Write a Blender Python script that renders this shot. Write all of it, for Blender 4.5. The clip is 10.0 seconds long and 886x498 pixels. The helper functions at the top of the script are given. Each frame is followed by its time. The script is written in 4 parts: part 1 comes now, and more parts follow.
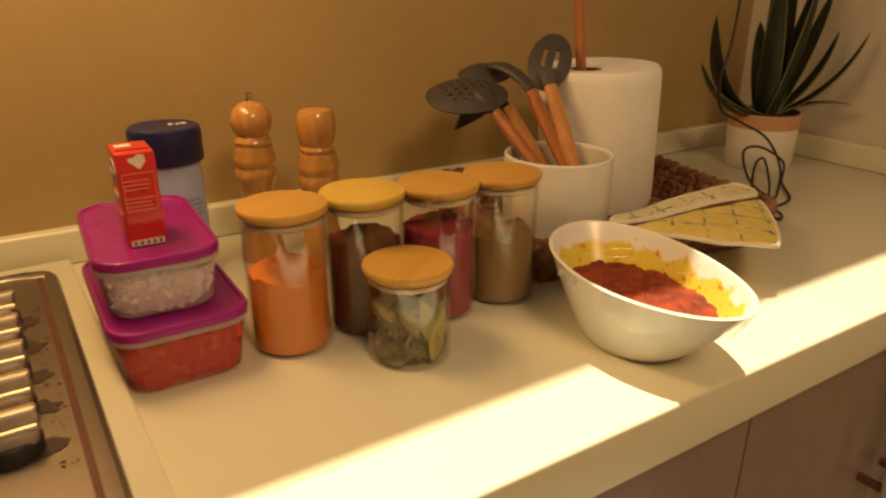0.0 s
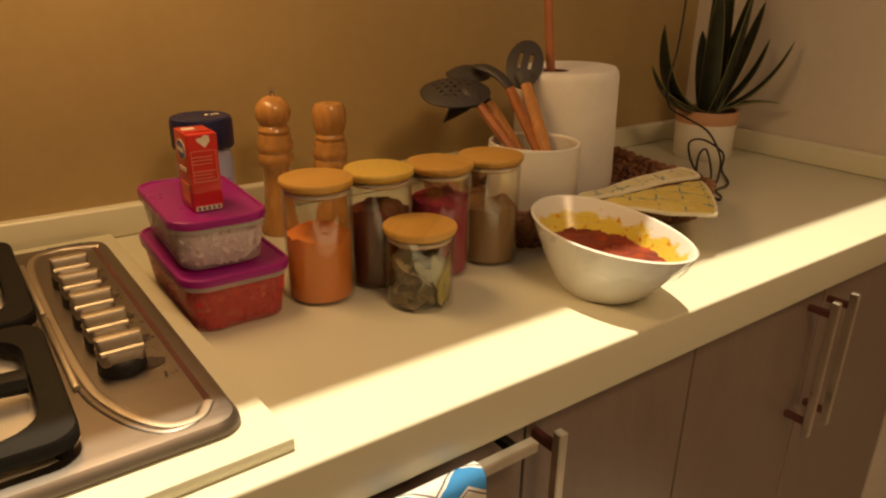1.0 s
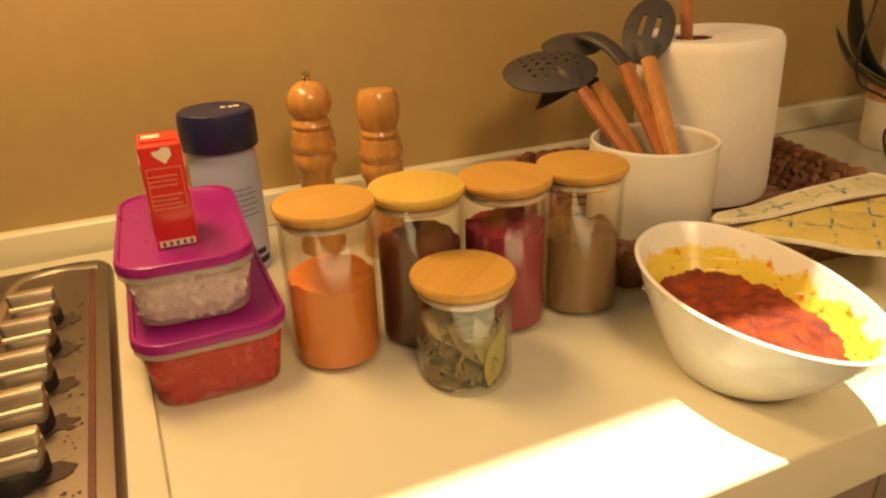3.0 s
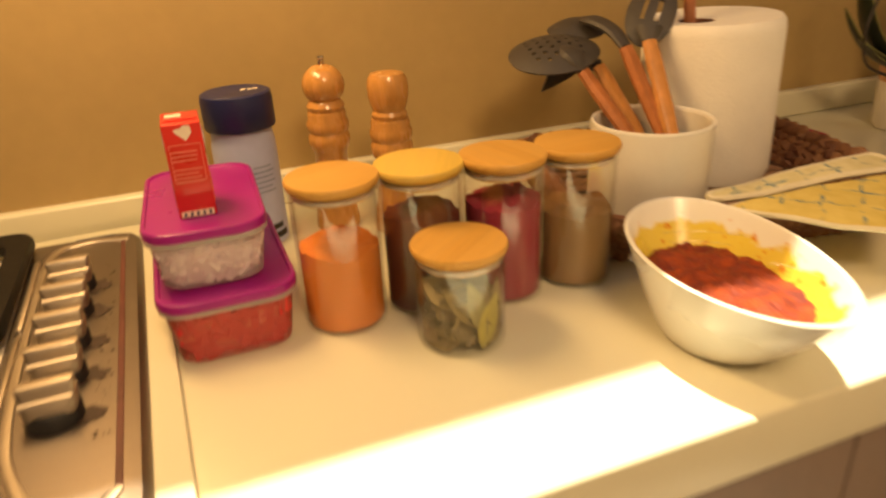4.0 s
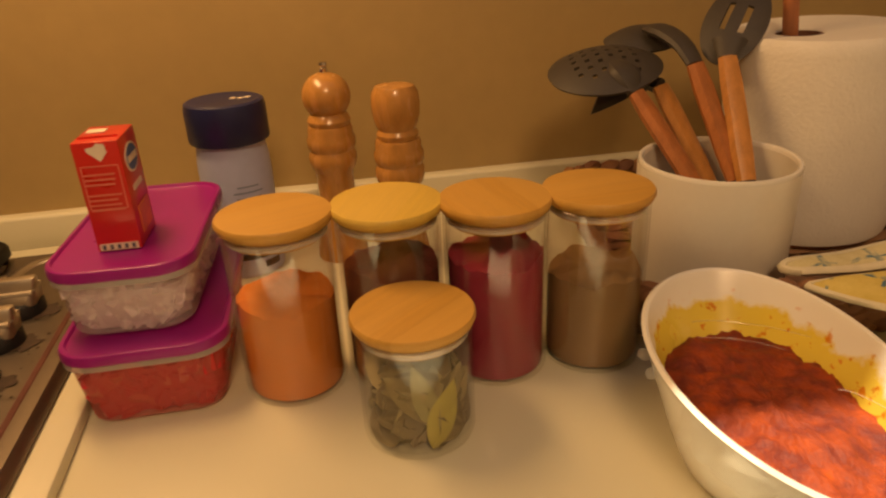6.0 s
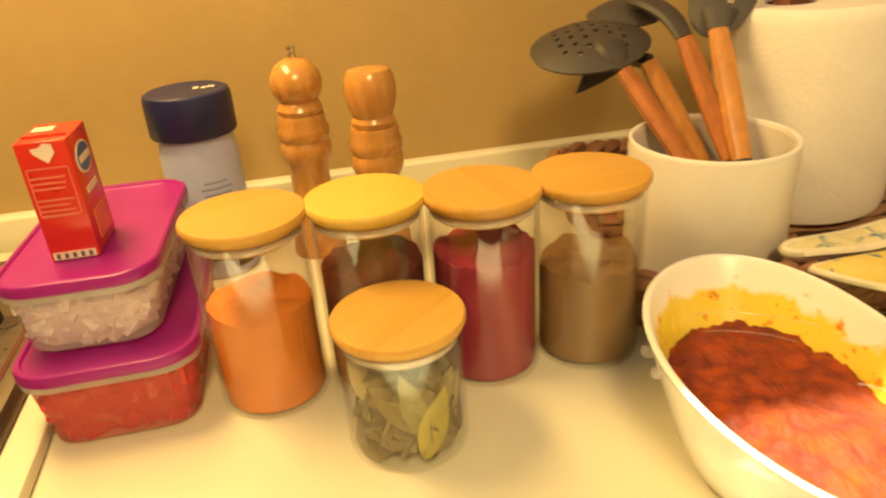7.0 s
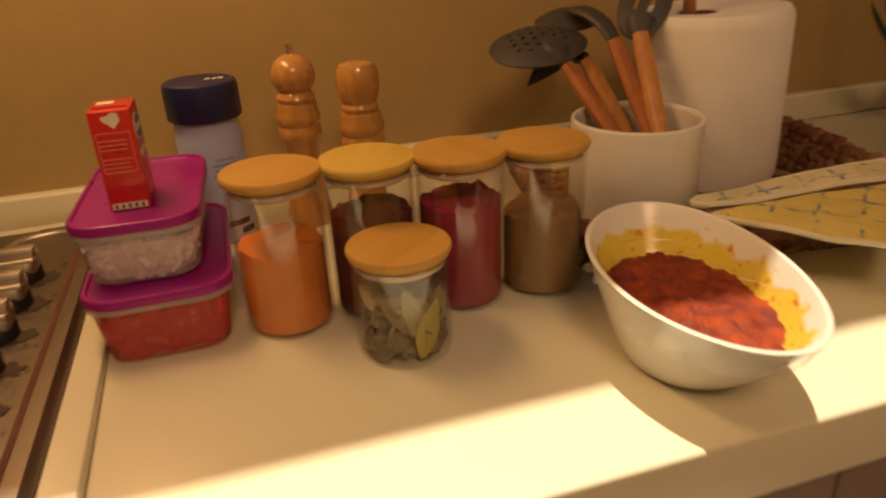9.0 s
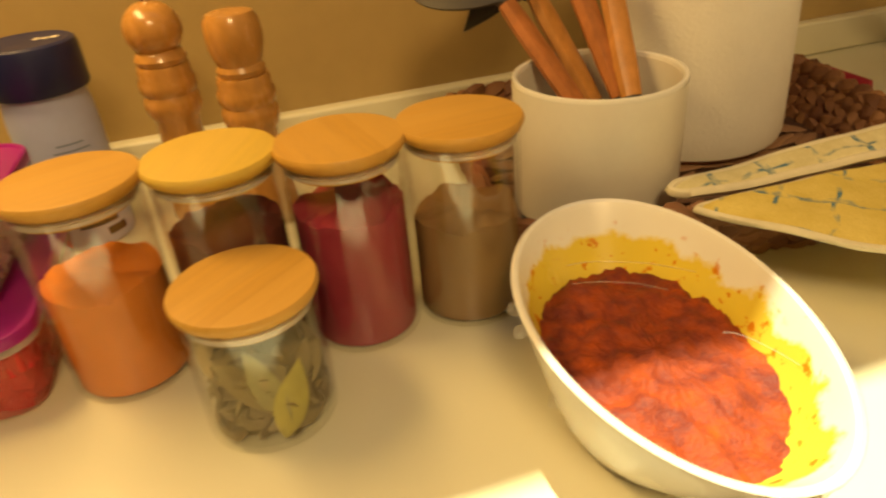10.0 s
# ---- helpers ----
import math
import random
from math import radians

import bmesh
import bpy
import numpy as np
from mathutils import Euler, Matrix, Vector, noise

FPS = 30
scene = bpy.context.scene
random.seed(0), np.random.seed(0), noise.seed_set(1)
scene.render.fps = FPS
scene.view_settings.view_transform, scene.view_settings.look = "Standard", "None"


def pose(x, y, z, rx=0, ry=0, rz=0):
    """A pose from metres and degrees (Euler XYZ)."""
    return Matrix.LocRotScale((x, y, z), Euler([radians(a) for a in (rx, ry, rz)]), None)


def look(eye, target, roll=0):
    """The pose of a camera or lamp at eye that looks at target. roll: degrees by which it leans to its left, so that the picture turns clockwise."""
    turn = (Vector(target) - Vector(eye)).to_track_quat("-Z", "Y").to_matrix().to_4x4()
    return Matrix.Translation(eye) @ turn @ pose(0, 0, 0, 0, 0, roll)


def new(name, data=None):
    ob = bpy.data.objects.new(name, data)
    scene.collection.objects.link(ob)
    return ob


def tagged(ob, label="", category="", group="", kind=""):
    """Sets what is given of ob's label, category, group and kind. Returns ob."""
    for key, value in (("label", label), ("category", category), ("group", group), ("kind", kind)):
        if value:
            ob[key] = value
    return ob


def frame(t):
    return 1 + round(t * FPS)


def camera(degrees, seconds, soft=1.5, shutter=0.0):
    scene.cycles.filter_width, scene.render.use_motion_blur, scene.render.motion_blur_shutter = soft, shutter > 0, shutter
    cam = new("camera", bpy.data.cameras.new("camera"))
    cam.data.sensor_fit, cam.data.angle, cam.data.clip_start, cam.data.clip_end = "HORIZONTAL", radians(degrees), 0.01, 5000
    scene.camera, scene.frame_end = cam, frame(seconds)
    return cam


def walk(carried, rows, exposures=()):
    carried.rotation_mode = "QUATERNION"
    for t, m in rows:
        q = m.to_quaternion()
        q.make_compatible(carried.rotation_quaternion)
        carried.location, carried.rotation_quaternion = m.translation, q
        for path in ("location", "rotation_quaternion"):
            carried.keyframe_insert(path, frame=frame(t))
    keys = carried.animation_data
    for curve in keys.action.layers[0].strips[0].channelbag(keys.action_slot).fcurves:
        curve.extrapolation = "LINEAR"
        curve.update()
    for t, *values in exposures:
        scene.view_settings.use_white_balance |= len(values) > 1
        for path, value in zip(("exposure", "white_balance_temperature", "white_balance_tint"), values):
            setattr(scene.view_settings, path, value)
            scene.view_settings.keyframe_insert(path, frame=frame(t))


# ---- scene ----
cam = camera(65.2, 10.0, 2.2, 0.5)
PATH = [
    (0, (-0.029, -0.918, 1.23), (0.968, 0.652, 0.493), 0.2),
    (0.5, (-0.102, -0.969, 1.237), (0.955, 0.575, 0.532), 0.1),
    (1, (-0.152, -1.015, 1.242), (0.947, 0.491, 0.518), 1.0),
    (1.5, (-0.136, -0.995, 1.239), (0.881, 0.562, 0.504), -0.1),
    (2, (-0.073, -0.931, 1.238), (0.758, 0.721, 0.478), -2.0),
    (2.5, (-0.004, -0.881, 1.23), (0.759, 0.8, 0.46), -1.1),
    (2.7, (0.021, -0.866, 1.228), (0.782, 0.808, 0.441), -1.5),
    (3.8, (0.068, -0.85, 1.225), (0.658, 0.854, 0.361), -3.1),
    (4, (0.055, -0.905, 1.231), (0.687, 0.79, 0.38), -2.8),
    (4.2, (0.029, -0.973, 1.218), (0.672, 0.713, 0.356), -1.6),
    (4.5, (0.012, -1.043, 1.226), (0.649, 0.616, 0.31), 1.0),
    (5, (0.048, -0.992, 1.223), (0.542, 0.739, 0.351), -0.3),
    (5.5, (0.153, -0.874, 1.221), (0.487, 0.902, 0.366), -0.7),
    (5.7, (0.189, -0.845, 1.219), (0.501, 0.949, 0.392), -1.8),
    (6.8, (0.218, -0.759, 1.203), (0.534, 1.008, 0.32), -4.2),
    (7, (0.21, -0.775, 1.208), (0.559, 0.984, 0.322), -4.1),
    (7.5, (0.165, -0.865, 1.22), (0.698, 0.88, 0.401), -2.7),
    (8, (0.089, -0.973, 1.215), (0.627, 0.769, 0.394), -2.2),
    (8.5, (0.094, -0.983, 1.214), (0.706, 0.74, 0.404), -1.6),
    (9, (0.146, -0.896, 1.213), (0.655, 0.841, 0.363), -2.8),
    (9.5, (0.221, -0.799, 1.205), (0.618, 0.906, 0.236), -4.7),
    (10, (0.272, -0.757, 1.193), (0.725, 0.897, 0.165), -5.1),
]
walk(cam, [(t, look(eye, target, roll)) for t, eye, target, roll in PATH],
     exposures=[(0, 0.15, 6600, 10), (0.5, 0.25, 6500, 12), (1, -0.2, 6550, 13), (1.5, -0.17, 6550, 13), (2, -0.12, 6550, 13), (2.5, 0.34, 6650, 9), (4, 0.8, 6500, 9), (4.5, -0.08, 6450, 13), (5, -0.46, 6600, 25), (5.5, -0.42, 7100, 27), (7, 1.27, 6800, -6), (7.5, 1.02, 6700, -2), (8, 0.52, 6500, 9), (8.5, -0.08, 6550, 13), (9, -0.23, 6850, 23), (9.5, 0.47, 6800, 0), (10, 0.62, 7000, -4)])

# ---- light ----
SUN_SLOPE = (-0.04, -0.13)          # how far the sunlight travels in x and y for each metre down
TOP = 0.9                           # height of the worktop

world = bpy.data.worlds.new("sky")
scene.world = world
world.use_nodes = True
wn = world.node_tree.nodes
sky = wn.new("ShaderNodeTexSky")
sky.sky_type = 'NISHITA'
sky.sun_disc = False
sky.sun_elevation = math.atan2(1, math.hypot(*SUN_SLOPE))
sky.sun_rotation = math.atan2(-SUN_SLOPE[0], -SUN_SLOPE[1])
wn["Background"].inputs["Strength"].default_value = 0.05
world.node_tree.links.new(sky.outputs[0], wn["Background"].inputs["Color"])

sun_data = bpy.data.lights.new("sun", 'SUN')
sun_data.energy, sun_data.angle, sun_data.color = 7.0, radians(0.7), (1.0, 0.87, 0.60)
sun = new("sun", sun_data)
sun.matrix_world = look((0.5 - 3 * SUN_SLOPE[0], -0.6 - 3 * SUN_SLOPE[1], 3.9), (0.5, -0.6, 0.9))

# a warm light added high near the wall; its source is unseen
wall_light_data = bpy.data.lights.new("added_wall_light", 'AREA')
wall_light_data.shape, wall_light_data.size, wall_light_data.size_y = 'RECTANGLE', 0.45, 0.12
wall_light_data.energy, wall_light_data.color = 3.9, (1.0, 0.60, 0.24)
wall_light = new("added_wall_light", wall_light_data)
wall_light.matrix_world = look((-0.06, -0.17, 1.60), (0.16, -0.13, 0.9))

# a warm fill light, added under the ceiling to brighten the room
room_data = bpy.data.lights.new("room_fill", 'AREA')
room_data.shape, room_data.size = 'DISK', 0.5
room_data.energy, room_data.color = 15.5, (1.0, 0.65, 0.33)
room = new("room_fill", room_data)
room.matrix_world = look((0.2, -1.75, 2.34), (0.3, -1.5, 0.0))

# ---- materials ----
def mat(name, color, rough=0.5, metal=0.0, vary=0.12, scale=30.0, bump=0.0, bump_scale=150.0, stretch=(1, 1, 1), second=None, spread=(0.35, 0.7), coat=0.0, sss=0.0, spec=0.5):
    """A surface with two scales of variation in colour and gloss, and a fine relief."""
    m = bpy.data.materials.new(name)
    m.use_nodes = True
    nt, n = m.node_tree, m.node_tree.nodes
    b = n["Principled BSDF"]
    tc = n.new("ShaderNodeTexCoord")
    mp = n.new("ShaderNodeMapping")
    mp.inputs["Scale"].default_value = stretch
    nt.links.new(tc.outputs["Object"], mp.inputs["Vector"])
    big = n.new("ShaderNodeTexNoise")
    big.inputs["Scale"].default_value, big.inputs["Detail"].default_value = scale, 4
    fine = n.new("ShaderNodeTexNoise")
    fine.inputs["Scale"].default_value, fine.inputs["Detail"].default_value = scale * 9, 2
    mixed = n.new("ShaderNodeMath")
    mixed.operation = 'MULTIPLY_ADD'
    mixed.inputs[1].default_value = 0.3
    for node in (big, fine):
        nt.links.new(mp.outputs[0], node.inputs["Vector"])
    nt.links.new(fine.outputs["Fac"], mixed.inputs[0])
    scaled = n.new("ShaderNodeMath")
    scaled.operation = 'MULTIPLY'
    scaled.inputs[1].default_value = 0.7
    nt.links.new(big.outputs["Fac"], scaled.inputs[0])
    nt.links.new(scaled.outputs[0], mixed.inputs[2])
    ramp = n.new("ShaderNodeValToRGB")
    lo = [c * (1 - vary) for c in color]
    hi = list(second) if second else [min(1, c * (1 + vary)) for c in color]
    ramp.color_ramp.elements[0].position, ramp.color_ramp.elements[1].position = spread
    ramp.color_ramp.elements[0].color, ramp.color_ramp.elements[1].color = (*lo, 1), (*hi, 1)
    nt.links.new(mixed.outputs[0], ramp.inputs[0])
    nt.links.new(ramp.outputs[0], b.inputs["Base Color"])
    rr = n.new("ShaderNodeMapRange")
    rr.inputs["To Min"].default_value, rr.inputs["To Max"].default_value = max(0.02, rough - 0.08), min(1, rough + 0.08)
    nt.links.new(big.outputs["Fac"], rr.inputs["Value"])
    nt.links.new(rr.outputs[0], b.inputs["Roughness"])
    b.inputs["Metallic"].default_value = metal
    b.inputs["Coat Weight"].default_value = coat
    b.inputs["Specular IOR Level"].default_value = spec
    if sss:
        b.inputs["Subsurface Weight"].default_value = sss
        b.inputs["Subsurface Radius"].default_value = (0.004, 0.002, 0.001)
    if bump:
        bn = n.new("ShaderNodeTexNoise")
        bn.inputs["Scale"].default_value, bn.inputs["Detail"].default_value = bump_scale, 3
        nt.links.new(mp.outputs[0], bn.inputs["Vector"])
        bp = n.new("ShaderNodeBump")
        bp.inputs["Strength"].default_value, bp.inputs["Distance"].default_value = bump, 0.002
        nt.links.new(bn.outputs["Fac"], bp.inputs["Height"])
        nt.links.new(bp.outputs[0], b.inputs["Normal"])
    return m


def clear(name, tint, gloss=1.0, rough=0.03, haze=0.0, milk=(0.8, 0.78, 0.75)):
    """Thin clear glass, plastic or film: what it lets through, a little haze, and its gloss."""
    m = bpy.data.materials.new(name)
    m.use_nodes = True
    nt, n = m.node_tree, m.node_tree.nodes
    n.remove(n["Principled BSDF"])
    tr = n.new("ShaderNodeBsdfTransparent")
    tr.inputs[0].default_value = (*tint, 1)
    di = n.new("ShaderNodeBsdfDiffuse")
    di.inputs[0].default_value = (*milk, 1)
    gl = n.new("ShaderNodeBsdfGlossy")
    gl.inputs["Roughness"].default_value = rough
    fr = n.new("ShaderNodeLayerWeight")
    fr.inputs["Blend"].default_value = 0.5
    pw = n.new("ShaderNodeMath")
    pw.operation = 'POWER'
    pw.inputs[1].default_value = 4.5
    nt.links.new(fr.outputs["Facing"], pw.inputs[0])
    k = n.new("ShaderNodeMath")
    k.operation = 'MULTIPLY_ADD'
    k.inputs[1].default_value, k.inputs[2].default_value = 0.45 * gloss, 0.038 * gloss
    nt.links.new(pw.outputs[0], k.inputs[0])
    a, b = n.new("ShaderNodeMixShader"), n.new("ShaderNodeMixShader")
    a.inputs[0].default_value = haze
    nt.links.new(tr.outputs[0], a.inputs[1])
    nt.links.new(di.outputs[0], a.inputs[2])
    nt.links.new(k.outputs[0], b.inputs[0])
    nt.links.new(a.outputs[0], b.inputs[1])
    nt.links.new(gl.outputs[0], b.inputs[2])
    nt.links.new(b.outputs[0], n["Material Output"].inputs["Surface"])
    return m


def strips(name, colors, axis=1, per_metre=60.0, rough=0.45, warp=0.0):
    """Wood glued from strips, each of its own shade, with fine grain along them."""
    m = mat(name, colors[0], rough, vary=0.1, scale=14, stretch=(1, 12, 4) if axis == 1 else (12, 12, 1))
    nt, n = m.node_tree, m.node_tree.nodes
    b = n["Principled BSDF"]
    base = b.inputs["Base Color"].links[0].from_socket
    tc = n["Texture Coordinate"]
    xyz = n.new("ShaderNodeSeparateXYZ")
    nt.links.new(tc.outputs["Object"], xyz.inputs[0])
    mul = n.new("ShaderNodeMath")
    mul.operation = 'MULTIPLY'
    mul.inputs[1].default_value = per_metre
    nt.links.new(xyz.outputs[axis], mul.inputs[0])
    fl = n.new("ShaderNodeMath")
    fl.operation = 'FLOOR'
    nt.links.new(mul.outputs[0], fl.inputs[0])
    oi = n.new("ShaderNodeObjectInfo")
    ad = n.new("ShaderNodeMath")
    ad.operation = 'MULTIPLY_ADD'
    ad.inputs[1].default_value = 37.0
    nt.links.new(oi.outputs["Random"], ad.inputs[0])
    nt.links.new(fl.outputs[0], ad.inputs[2])
    wnz = n.new("ShaderNodeTexWhiteNoise")
    wnz.noise_dimensions = '1D'
    nt.links.new(ad.outputs[0], wnz.inputs["W"])
    mx = n.new("ShaderNodeMix")
    mx.data_type = 'RGBA'
    half = n.new("ShaderNodeMath")
    half.operation = 'MULTIPLY'
    half.inputs[1].default_value = 0.6
    nt.links.new(wnz.outputs["Value"], half.inputs[0])
    nt.links.new(half.outputs[0], mx.inputs["Factor"])
    nt.links.new(base, mx.inputs["A"])
    mx.inputs["B"].default_value = (*colors[1], 1)
    nt.links.new(mx.outputs["Result"], b.inputs["Base Color"])
    return m


def pieces(name, colors, rough=0.5, bump=0.0, sss=0.0):
    """Loose bits, each island of its own shade."""
    m = mat(name, colors[0], rough, vary=0.1, scale=60, bump=bump, sss=sss)
    nt, n = m.node_tree, m.node_tree.nodes
    b = n["Principled BSDF"]
    geo = n.new("ShaderNodeNewGeometry")
    ramp = n.new("ShaderNodeValToRGB")
    while len(ramp.color_ramp.elements) < len(colors):
        ramp.color_ramp.elements.new(0.5)
    for k, (e, c) in enumerate(zip(ramp.color_ramp.elements, colors)):
        e.position, e.color = k / (len(colors) - 1), (*c, 1)
    nt.links.new(geo.outputs["Random Per Island"], ramp.inputs[0])
    base = b.inputs["Base Color"].links[0].from_socket
    mx = n.new("ShaderNodeMix")
    mx.data_type = 'RGBA'
    mx.inputs["Factor"].default_value = 0.75
    nt.links.new(base, mx.inputs["A"])
    nt.links.new(ramp.outputs[0], mx.inputs["B"])
    nt.links.new(mx.outputs["Result"], b.inputs["Base Color"])
    return m


WHITE_TOP = mat("white solid worktop", (0.67, 0.64, 0.48), 0.30, vary=0.012, scale=3, spread=(0.2, 0.9), bump=0.015, bump_scale=300)
WALL_TILE = mat("beige wall tile", (0.412, 0.292, 0.122), 0.42, vary=0.07, scale=5, bump=0.05, bump_scale=90)
WALL_PAINT = mat("pale wall paint", (0.62, 0.55, 0.46), 0.6, vary=0.04, scale=5, bump=0.05, bump_scale=200)
ROOM_PAINT = mat("room paint", (0.66, 0.60, 0.50), 0.7, vary=0.05, scale=3, bump=0.05)
GROUT = mat("grout", (0.46, 0.37, 0.26), 0.8, vary=0.1)
FLOOR = mat("floor tile", (0.36, 0.31, 0.25), 0.35, vary=0.1, scale=6)
LAMINATE = mat("brown cabinet laminate", (0.20, 0.142, 0.115), 0.38, vary=0.12, scale=9, stretch=(3, 3, 1), bump=0.03)
CARCASS = mat("dark cabinet inside", (0.03, 0.022, 0.018), 0.7)
STEEL = mat("brushed steel", (0.235, 0.20, 0.17), 0.47, metal=1.0, vary=0.05, scale=14, stretch=(1, 10, 1))
# pale and barely metallic: bright reflections are put into the colour
STEEL_REFLECT = mat("brushed steel with reflection in its colour", (0.80, 0.74, 0.63), 0.5, metal=0.3, vary=0.05, scale=14)
KNOB_STEEL = mat("satin knob metal", (0.50, 0.44, 0.36), 0.46, metal=1.0, vary=0.06, scale=30)
BAR_STEEL = mat("satin bar metal", (0.62, 0.55, 0.45), 0.3, metal=1.0, vary=0.05, scale=30)
IRON = mat("black enamelled iron", (0.008, 0.007, 0.006), 0.55, vary=0.3, scale=40, bump=0.1, spec=0.25)
BLACK = mat("black plastic", (0.012, 0.011, 0.012), 0.5, vary=0.2)
GROOVE = mat("burnt brown groove", (0.11, 0.035, 0.03), 0.4, vary=0.3)
STAIN = mat("dark cooking dirt", (0.05, 0.03, 0.02), 0.7, vary=0.4, scale=150)
MAGENTA = mat("magenta plastic lid", (0.30, 0.012, 0.205), 0.3, vary=0.06, scale=20, sss=0.1)
TUB = clear("frosted tub plastic", (0.97, 0.94, 0.93), 0.7, 0.18, haze=0.28, milk=(0.76, 0.68, 0.71))
TUB_RED = clear("tub plastic wet with tomato", (0.96, 0.80, 0.79), 0.7, 0.18, haze=0.42, milk=(0.60, 0.13, 0.12))
RIM_PLASTIC = clear("tub rim plastic", (0.92, 0.86, 0.86), 0.8, 0.2, haze=0.35)
ONION = pieces("chopped onion", [(0.70, 0.60, 0.63), (0.82, 0.75, 0.77), (0.58, 0.44, 0.50), (0.84, 0.78, 0.80)], 0.35, sss=0.2)
TOMATO = pieces("chopped tomato", [(0.56, 0.030, 0.045), (0.62, 0.05, 0.06), (0.52, 0.04, 0.04), (0.68, 0.26, 0.13)], 0.25, bump=0.1, sss=0.15)
RED_CARD = mat("red carton", (0.60, 0.025, 0.018), 0.3, vary=0.06, scale=25, coat=0.2)
ORANGE_PRINT = mat("orange print", (0.75, 0.22, 0.03), 0.35, vary=0.2)
PALE_PRINT = mat("pale print", (0.78, 0.68, 0.55), 0.45, vary=0.05)
PINK_PRINT = mat("pale red print", (0.72, 0.20, 0.13), 0.4, vary=0.1)
BLUE_PRINT = mat("blue print", (0.06, 0.12, 0.35), 0.4)
DARK_PRINT = mat("grey print", (0.10, 0.10, 0.14), 0.5)
NAVY = mat("navy plastic cap", (0.009, 0.013, 0.070), 0.38, vary=0.15, scale=40)
SALT = mat("pale blue plastic tub", (0.42, 0.47, 0.71), 0.4, vary=0.05, scale=15)
MILL = mat("varnished beech", (0.48, 0.235, 0.062), 0.26, vary=0.18, scale=16, stretch=(6, 6, 1), coat=0.3)
CHROME = mat("chrome", (0.7, 0.66, 0.6), 0.12, metal=1.0, vary=0.03)
BAMBOO = strips("bamboo lid", [(0.51, 0.28, 0.056), (0.59, 0.345, 0.088)], 1, 62)
BAMBOO_PALE = strips("pale bamboo lid", [(0.60, 0.41, 0.075), (0.66, 0.45, 0.11)], 1, 62)
SEAL = clear("silicone seal", (0.9, 0.86, 0.78), 0.5, 0.3, haze=0.45)
GLASS = clear("jar glass", (0.985, 0.985, 0.97), 1.5, 0.012)
ORANGE = mat("orange spice powder", (0.66, 0.222, 0.046), 0.9, vary=0.10, scale=45, bump=0.2, bump_scale=500, spec=0.2)
MAROON = mat("dark brown spice powder", (0.105, 0.030, 0.022), 0.9, vary=0.14, scale=45, bump=0.2, bump_scale=500, spec=0.2)
CRIMSON = mat("crimson spice powder", (0.29, 0.030, 0.058), 0.9, vary=0.10, scale=45, bump=0.2, bump_scale=500, spec=0.2)
BROWN = mat("grey brown spice powder", (0.265, 0.160, 0.072), 0.9, vary=0.12, scale=45, bump=0.2, bump_scale=500, spec=0.2)
CERAMIC = mat("white glazed ceramic", (0.76, 0.74, 0.68), 0.14, vary=0.02, scale=20, coat=0.3)
MATT_CERAMIC = mat("white satin ceramic", (0.74, 0.71, 0.64), 0.34, vary=0.03, scale=20, bump=0.02)
PAPER = mat("white tissue paper", (0.80, 0.77, 0.71), 0.95, vary=0.03, scale=30, bump=0.35, bump_scale=260, spec=0.1)
CARDBOARD = mat("brown cardboard", (0.16, 0.07, 0.045), 0.85, vary=0.15)
DOWEL = mat("reddish wooden dowel", (0.42, 0.16, 0.07), 0.45, vary=0.15, scale=20, stretch=(6, 6, 1))
HANDLE_WOOD = mat("acacia handle", (0.42, 0.15, 0.045), 0.42, vary=0.22, scale=18, stretch=(7, 7, 1))
HANDLE_LIGHT = mat("light acacia handle", (0.52, 0.23, 0.06), 0.42, vary=0.2, scale=18, stretch=(7, 7, 1))
SILICONE = mat("dark grey silicone", (0.050, 0.042, 0.036), 0.55, vary=0.12, scale=30)
SILICONE_BLACK = mat("black silicone", (0.012, 0.012, 0.016), 0.35, vary=0.15)
WICKER = pieces("woven banana leaf", [(0.13, 0.050, 0.026), (0.27, 0.125, 0.06), (0.20, 0.088, 0.042), (0.36, 0.18, 0.08)], 0.6, bump=0.3)
WICKER_PALE = pieces("pale woven banana leaf", [(0.24, 0.12, 0.065), (0.34, 0.19, 0.10), (0.18, 0.085, 0.05)], 0.65, bump=0.3)
PACKET = mat("maroon packet", (0.30, 0.022, 0.045), 0.3, vary=0.15)
TRIVET = mat("dark blue trivet", (0.015, 0.015, 0.03), 0.5)
LEAF_GREEN = mat("dark agave leaf", (0.010, 0.014, 0.008), 0.42, vary=0.3, scale=25, stretch=(1, 1, 1), second=(0.022, 0.03, 0.013))
LEAF_EDGE = mat("pale leaf margin", (0.16, 0.16, 0.05), 0.5, vary=0.2)
POT_WHITE = mat("white plant pot", (0.72, 0.68, 0.60), 0.5, vary=0.04)
POT_BAND = mat("terracotta band", (0.50, 0.27, 0.15), 0.6, vary=0.08)
SOIL = mat("potting soil", (0.03, 0.02, 0.012), 0.95, vary=0.4, scale=150, bump=0.5)
CABLE = mat("black cable", (0.012, 0.008, 0.006), 0.5)
BAY = pieces("dried bay leaf", [(0.20, 0.150, 0.058), (0.29, 0.235, 0.10), (0.11, 0.075, 0.03), (0.38, 0.32, 0.16), (0.22, 0.175, 0.07)], 0.6, bump=0.2)
BAY_GREEN = mat("yellow green bay leaf", (0.38, 0.33, 0.07), 0.5, vary=0.15, scale=60, bump=0.15)
BAY_OLIVE = mat("olive bay leaf", (0.25, 0.225, 0.09), 0.55, vary=0.15, scale=60, bump=0.15)
FAINT_PRINT = mat("faint blue print", (0.20, 0.24, 0.40), 0.5)
